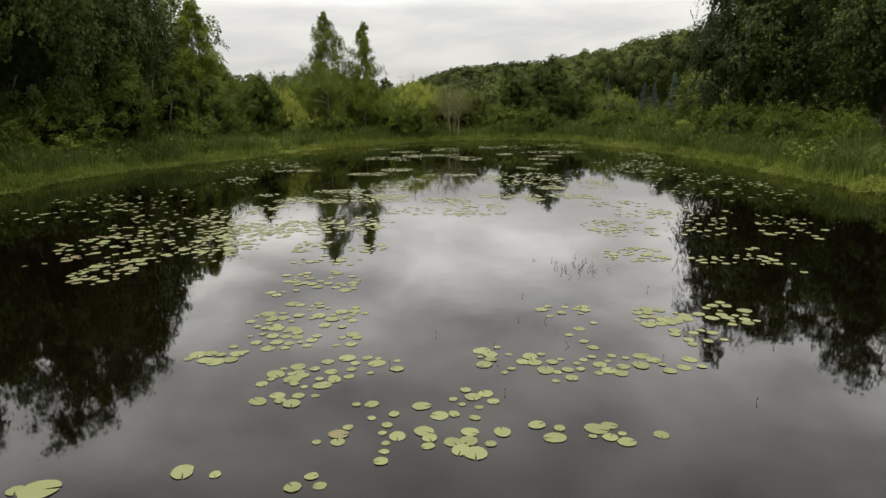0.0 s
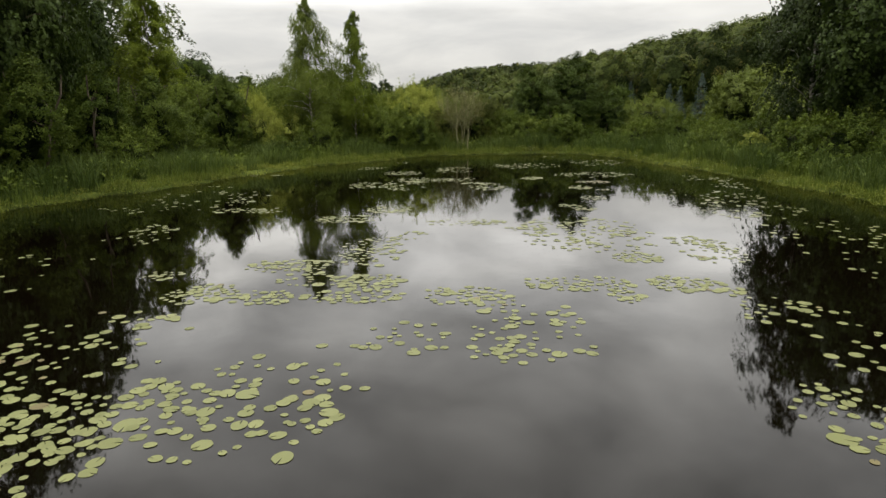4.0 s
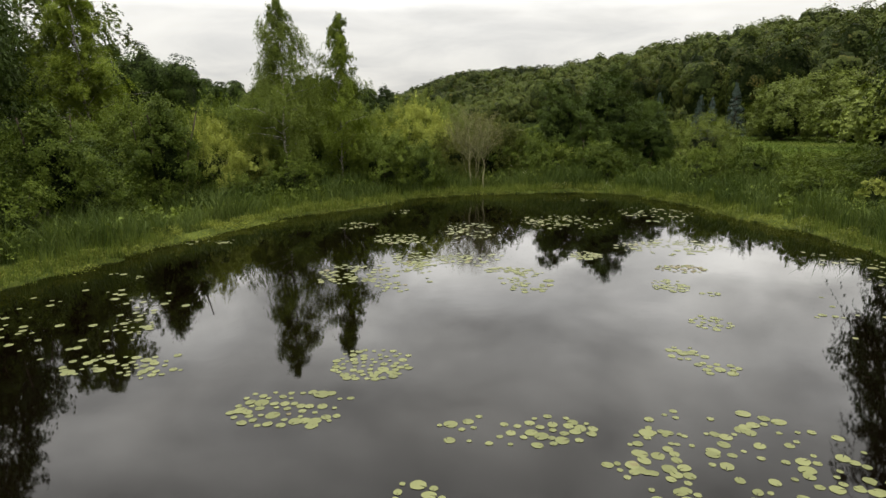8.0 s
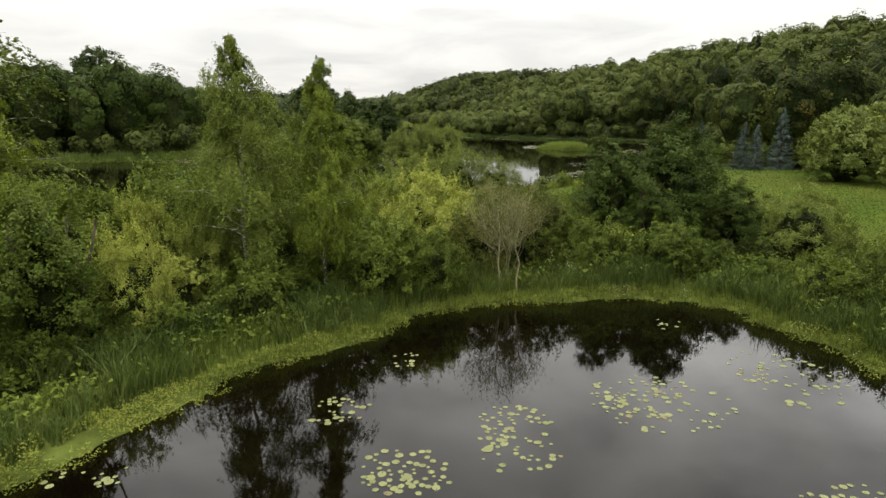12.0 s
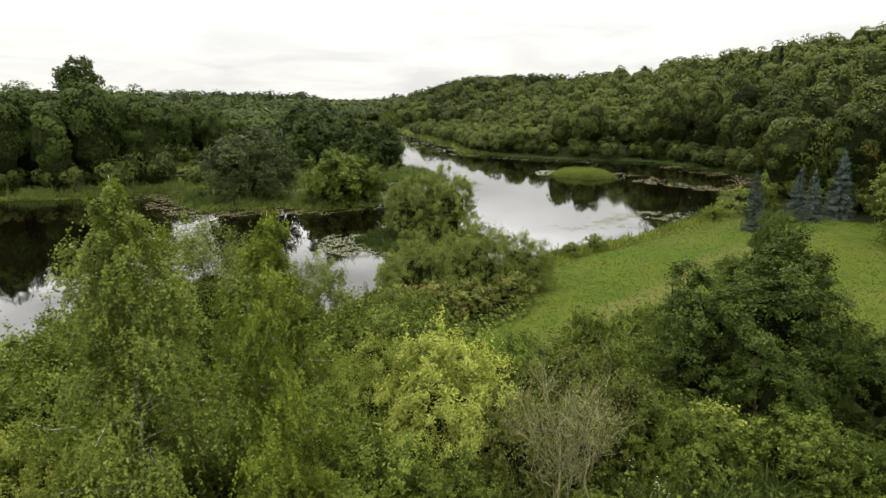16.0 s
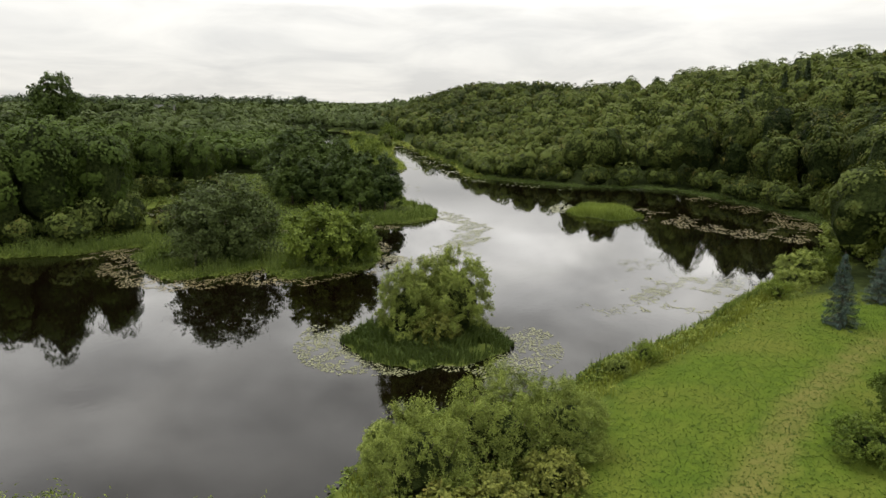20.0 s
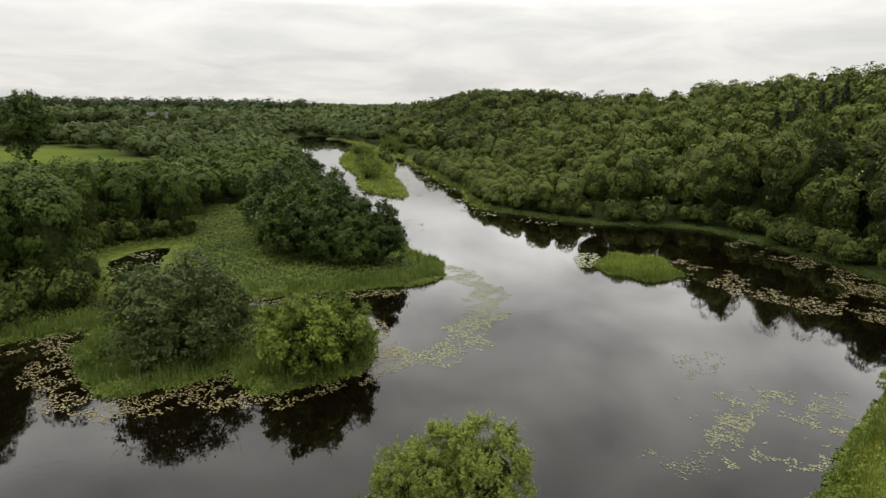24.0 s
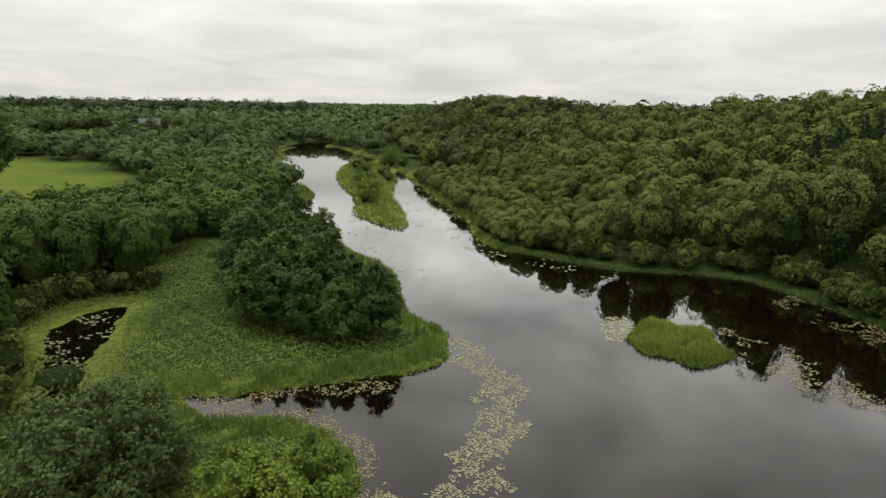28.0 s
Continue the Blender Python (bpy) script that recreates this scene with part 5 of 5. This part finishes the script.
LILIES_START = [(-2.4, 5.4, 0.13, 0.1, 4), (-2.0, 5.3, 0.1, 0.1, 2), (-0.8, 6.1, 0.45, 0.65, 18), (-1.75, 7.1, 0.5, 0.55, 18), (0.2, 6.4, 0.5, 0.75, 28), (1.2, 6.1, 0.2, 0.18, 4), (1.75, 6.05, 0.3, 0.22, 8), (2.3, 6.0, 0.12, 0.1, 3), (-3.7, 5.2, 0.2, 0.1, 3), (-1.1, 5.2, 0.3, 0.1, 4)]
LILIES_NEAR = [(-2.4, 13.7, 1.0, 0.5, 10), (-2.4, 11.9, 0.9, 0.9, 40), (-2.1, 9.9, 0.9, 0.8, 45), (-2.1, 8.8, 0.9, 0.5, 30), (-1.3, 7.8, 0.8, 0.4, 26), (-3.1, 8.2, 0.35, 0.2, 12), (0.8, 8.0, 0.25, 0.5, 14),
               (1.4, 8.0, 0.3, 0.2, 8), (1.5, 7.5, 0.25, 0.2, 8), (2.6, 7.8, 0.9, 0.3, 26), (3.5, 9.7, 0.45, 0.4, 24), (4.6, 9.9, 0.5, 0.6, 22), (3.8, 8.8, 0.35, 0.4, 12), (2.4, 9.9, 0.8, 0.6, 14), (2.1, 8.9, 0.3, 0.5, 6),
               (4.4, 14.0, 0.7, 0.7, 20), (6.0, 13.4, 0.5, 0.4, 9), (7.1, 13.3, 0.5, 1.3, 20)]
LILIES_MORE = [(-2.8, 18.4, 1.31, 1.85, 60), (-1.0, 20.3, 0.74, 0.85, 16), (1.0, 20.8, 1.11, 1.82, 50), (-4.4, 17.5, 0.63, 1.32, 26), (-5.1, 16.0, 0.89, 2.22, 60), (-6.2, 20.0, 1.57, 1.81, 50),
    (6.2, 20.5, 1.12, 1.93, 34), (5.0, 17.3, 1.08, 1.26, 34), (-3.1, 15.2, 0.56, 0.64, 10), (-1.8, 15.0, 0.52, 0.46, 10), (5.4, 23.1, 0.41, 0.63, 10)]
LILIES_EDGE = [(8.0, 17.8, 2.4, 2.6, 95), (-7.0, 12.9, 0.6, 1.1, 45), (-7.7, 16.6, 1.9, 3.7, 170), (-5.6, 16.5, 0.8, 2.2, 40), (10.5, 34.6, 2.0, 3.7, 120), (-9.3, 29.4, 1.0, 1.7, 40), (-10.8, 36.5, 3.0, 3.0, 70), (11.2, 26, 2.4, 4.5, 110), (-11.5, 23, 2.8, 4.5, 110),
               (13, 42, 1.2, 4, 50), (-8.3, 36.6, 0.8, 1.6, 25), (-11.4, 40.8, 0.9, 0.7, 8)]
LILIES_MID = [(-2.3, 33.8, 0.8, 0.8, 46), (-7.4, 33.8, 1.4, 0.7, 50), (4.4, 34.2, 0.4, 0.4, 8), (4.8, 33.4, 0.4, 0.3, 8), (3.9, 28.9, 1.9, 2.6, 120), (4.5, 25.8, 0.6, 0.5, 30), (2.5, 23.5, 1.1, 0.6, 34), (4.7, 23.4, 0.6, 0.6, 30), (6.5, 26.7, 0.8, 1.6, 45), (1.9, 29.7, 0.3, 0.2, 6), (0.4, 30.9, 1.3, 0.5, 25), (-3.5, 31.8, 1.1, 0.7, 35), (-1.2, 28.8, 0.4, 0.6, 9), (-2.2, 26.9, 0.8, 1.7, 50),
              (-4.0, 25.3, 1.0, 0.6, 36), (-5.3, 23.0, 0.7, 0.7, 30), (-6.7, 24.5, 0.4, 0.4, 10), (-3.4, 24.1, 0.6, 0.6, 12), (-2.0, 23.8, 0.8, 0.6, 30), (-2.1, 22.7, 1.0, 0.4, 26), (-3.9, 22.7, 0.6, 0.5, 18), (0.1, 22.7, 0.9, 0.6, 26), (3.3, 22.6, 0.3, 0.5, 10)]
LILIES_FAR = [(-4.0, 41.3, 1.0, 1.2, 35), (-2.1, 41.4, 1.0, 2.2, 50), (1.7, 40.4, 0.8, 1.4, 30), (5.9, 39.6, 0.6, 0.6, 20), (6.9, 38.7, 0.3, 0.3, 6), (5.8, 36.2, 0.5, 0.5, 20), (-2.5, 46.8, 1.2, 1.0, 40), (-0.9, 43.2, 2.3, 1.1, 70), (1.3, 41.6, 0.8, 0.3, 15), (4.3, 43.6, 0.5, 0.6, 25),
              (7.7, 44.9, 2.1, 1.4, 100), (-4.7, 49.9, 0.9, 0.8, 20), (10.1, 52.3, 2.0, 2.5, 75), (-10.5, 46.6, 1.4, 0.7, 20), (4.8, 50.5, 2.1, 1.8, 70), (0.3, 48.4, 1.1, 1.8, 50), (-3.0, 53.6, 0.5, 0.7, 8), (7.5, 57.6, 0.8, 0.7, 10)]
for k, row in enumerate(LILIES_START + LILIES_NEAR + LILIES_MORE + LILIES_EDGE + LILIES_MID + LILIES_FAR):
    fuller = 0.78 if row[1] < 12 else 0.9 if abs(row[0]) > 6.8 else 1.5
    lily_patch((*row[:4], int(row[4] * fuller)), 500 + k, 0.35 if row[0] < -6.5 and row[1] < 20 else 0.02)
lily_patch((7.0, 41.6, 0.8, 0.5, 60), 590, 0.5)


def lily_field(name, seed, n, box, keep, r=0.085, old=False):
    """Pads on the lake, too many to count."""
    rng, base, w = sown(seed, n, box, keep)
    k = 7
    a = np.linspace(0.25, 2 * math.pi - 0.25, k)
    disc = np.column_stack([np.cos(a), np.sin(a), np.full(k, 0.0)])
    m = len(base)
    s = r * rng.uniform(0.6, 1.3, m)
    turn = rng.random(m) * 6.283
    co, si = np.cos(turn)[:, None], np.sin(turn)[:, None]
    x = base[:, :1] + (disc[None, :, 0] * co - disc[None, :, 1] * si) * s[:, None]
    y = base[:, 1:2] + (disc[None, :, 0] * si + disc[None, :, 1] * co) * s[:, None]
    z = np.broadcast_to((0.01 + 0.02 * rng.random(m))[:, None], x.shape) + rng.normal(size=x.shape) * 0.004
    v = np.stack([x, y, z], axis=2).reshape(-1, 3)
    me = mesh_of(name, [(v, np.arange(m * k).reshape(m, k), 0)], [M_PADOLD if old else M_PADLAKE], False, np.repeat(rng.random(m) * 0.6 - 0.3, k))
    tagged(new(name, me), "field of floating water lily pads on the lake", "water lilies", kind="stuff")


def near_line(p, pts, width):
    """Within a width of a line of the plan."""
    l = smooth_loop(pts, 5, False)
    return np.min(np.hypot(p[:, None, 0] - l[None, :, 0], p[:, None, 1] - l[None, :, 1]), axis=1) < width * (0.7 + 0.5 * wob(p[:, 0], p[:, 1], 1.7, 1.0))


lily_field("lily_field", 601, 30000, (-15, 7, 124, 168), lambda p, w: (w > 0.3) & near_line(p, [(-4, 163), (-0.9, 156), (0.6, 150.7), (-0.4, 144.7), (-2, 137), (-5, 132), (-10, 128.8)], 3.1) & (wob(p[:, 0], p[:, 1], 0.9, 3.0) > -0.35), 0.085)
lily_field("lily_field", 602, 16000, (-16, 6, 97, 114), lambda p, w: (w > 0.1) & (w < 0.5 + 0.55 * np.abs(p[:, 0] + 4.5) * (p[:, 1] < 108) * 0.7 + 0.8 * wob(p[:, 0], p[:, 1], 2.9, 1.0)) & (wob(p[:, 0], p[:, 1], 0.8, 2.0) > -0.35) & (inside_out(p, ISLES["bush"]) > -4.0), 0.07)
lily_field("lily_field", 603, 11000, (8, 30, 104, 138), lambda p, w: (w > 0.4) & (wob(p[:, 0], p[:, 1], 2.2, 6.0) > 0.1) & (wob(p[:, 0], p[:, 1], 0.7, 1.0) > -0.2) & near_line(p, [(11, 113), (16, 118), (18, 123), (19, 132)], 3.2), 0.065)
lily_field("lily_field", 609, 7000, (14, 30, 112, 124), lambda p, w: (w > 0.4) & (wob(p[:, 0], p[:, 1], 0.8, 2.0) > 0.0) & (wob(p[:, 0], p[:, 1], 2.4, 2.0) > -0.2), 0.065)
lily_field("lily_field", 604, 20000, (22, 58, 134, 197), lambda p, w: (w > 0.3) & (wob(p[:, 0], p[:, 1], 2.6, 2.0) > -0.1) & near_line(p, [(20, 171), (31, 165), (35, 153), (41, 146), (50, 152), (51, 166), (46, 184)], 5.0), 0.12, True)
lily_field("lily_field", 605, 30000, (-46, -4, 117, 152), lambda p, w: (w > 0.05) & (w < 2.6 + 1.6 * wob(p[:, 0], p[:, 1], 3.3, 2.0) + 1.5 * (p[:, 0] < -22)) & (wob(p[:, 0], p[:, 1], 1.0, 2.0) > -0.25), 0.08, True)
lily_field("lily_field", 606, 5000, (-30, 24, 190, 330), lambda p, w: (w > 0.2) & (w < 6) & (wob(p[:, 0], p[:, 1], 3.5, 2.0) > 0.0), 0.3)
lily_field("lily_field", 607, 1500, (-57, -41, 146, 178), lambda p, w: (w > 0.2) & (wob(p[:, 0], p[:, 1], 1.6, 2.0) > 0.1), 0.2)
lily_field("lily_field", 608, 300, (14.5, 19, 165, 174), lambda p, w: (w > 0.2) & (w < 4.5), 0.2)


# ---- small water plants, islet bushes, the far house ----
def stalks(name, label, seed, n, cx, cy, rx, ry):
    rng = np.random.default_rng(seed)
    q = rng.normal(size=(n, 2)) * 0.45
    base = np.column_stack([cx + q[:, 0] * rx, cy + q[:, 1] * ry, np.full(n, -0.01)])
    chunks = []
    for b in base:
        hgt = rng.uniform(0.03, 0.08)
        tip = b + np.array([rng.normal() * 0.03, rng.normal() * 0.03, hgt])
        chunks.append((*tube([b, (b + tip) / 2, tip], [0.003, 0.003, 0.002], 4), 0))
        chunks.append((BALL_V * np.array([0.007, 0.007, 0.013]) + tip, BALL_F, 0))
    tagged(new(name, mesh_of(name, chunks, [M_STALK], True)), label, "water plants", kind="stuff")


M_STALK = bark_material("reddish_stalks", (0.05, 0.028, 0.02), (0.16, 0.07, 0.05), 30.0, 1.0)
stalks("emergent_stalks", "thin reddish stalks of water plants standing out of the pond", 701, 42, 2.8, 12.9, 0.8, 0.8)
stalks("emergent_stalks", "scattered dark flower buds standing out of the pond", 702, 14, 2.0, 9.0, 3.0, 2.5)
for x, y, h, w, v in ((-28.5, 266, 4.4, 1.1, 0), (-30.5, 282, 5.6, 1.3, 1), (-34, 300, 5.5, 1.3, 0), (-33, 372, 9.0, 0.9, 1), (-26.5, 366, 5.0, 1.0, 0), (-46, 362, 5.0, 1.2, 1), (-40, 345, 4.0, 1.2, 0)):
    b_shrub(x, y, h, w, v)


def roof_material():
    m = bpy.data.materials.new("grey_sheet_roof")
    nt = tree_of(m)
    n = node(nt, "ShaderNodeTexNoise", {"Scale": 1.5, "Detail": 4.0}).outputs[0]
    bs = node(nt, "ShaderNodeBsdfPrincipled", {"Base Color": mix(nt, n, (0.05, 0.05, 0.05), (0.09, 0.09, 0.088)), "Roughness": 0.9, "Specular IOR Level": 0.05})
    node(nt, "ShaderNodeOutputMaterial", {0: bs.outputs[0]})
    return m


def farmhouse(x, y, turn, ln=11.0, wd=7.0, wall=2.8, ridge=5.6):
    z = ground_z(x, y)
    ob = tagged(new("farmhouse"), "low farmhouse with a grey pitched roof among trees", "house")
    ob.matrix_basis = pose(x, y, z - 0.1, 0, 0, turn)
    a, b = ln / 2, wd / 2
    v = np.array([[-a, -b, 0], [a, -b, 0], [a, b, 0], [-a, b, 0], [-a, -b, wall], [a, -b, wall], [a, b, wall], [-a, b, wall], [-a, 0, ridge - 0.15], [a, 0, ridge - 0.15]], dtype=float)
    mpart("wall", mesh_of("wall", [(v, np.array([[0, 1, 5, 4], [1, 2, 6, 5], [2, 3, 7, 6], [3, 0, 4, 7]]), 0), (np.zeros((0, 3)), np.array([[4, 7, 8], [5, 9, 6]]) - 10, 0)], [M_WALL]), ob)
    slope = (ridge - wall) / b
    for side in (-1, 1):
        o = b + 0.5
        top, low = ridge, ridge - slope * o
        r = np.array([[-a - 0.5, 0, top], [a + 0.5, 0, top], [a + 0.5, side * o, low], [-a - 0.5, side * o, low]], dtype=float)
        r = np.concatenate([r, r + np.array([0, 0, 0.14])])
        mpart("roof_slope", mesh_of("roof_slope", [(r, np.array([[0, 1, 2, 3], [4, 5, 6, 7], [0, 1, 5, 4], [1, 2, 6, 5], [2, 3, 7, 6], [3, 0, 4, 7]]), 0)], [M_ROOF]), ob)
    c = np.array([[sx * 0.35 + 1.5, sy * 0.35, zz] for zz in (ridge - 0.6, ridge + 0.8) for sx, sy in ((-1, -1), (1, -1), (1, 1), (-1, 1))])
    mpart("chimney", mesh_of("chimney", [(c, np.array([[0, 1, 5, 4], [1, 2, 6, 5], [2, 3, 7, 6], [3, 0, 4, 7], [4, 5, 6, 7]]), 0)], [M_WALL]), ob)
    for wx in (-3.4, 0.0, 3.4):
        g = np.array([[wx - 0.6, -b - 0.03, 1.0], [wx + 0.6, -b - 0.03, 1.0], [wx + 0.6, -b - 0.03, 2.2], [wx - 0.6, -b - 0.03, 2.2], [wx - 0.6, -b + 0.05, 1.0], [wx + 0.6, -b + 0.05, 1.0], [wx + 0.6, -b + 0.05, 2.2], [wx - 0.6, -b + 0.05, 2.2]])
        mpart("window", mesh_of("window", [(g, np.array([[0, 1, 2, 3], [0, 1, 5, 4], [3, 2, 6, 7], [0, 3, 7, 4], [1, 2, 6, 5]]), 0)], [M_PANE]), ob)


M_ROOF = roof_material()
M_WALL = bark_material("weathered_plaster_wall", (0.07, 0.058, 0.042), (0.11, 0.09, 0.065), 1.0, 1.0)
M_PANE = bark_material("dark_window_pane", (0.02, 0.022, 0.025), (0.03, 0.032, 0.035), 1.0, 1.0)
farmhouse(-179, 461, 14)
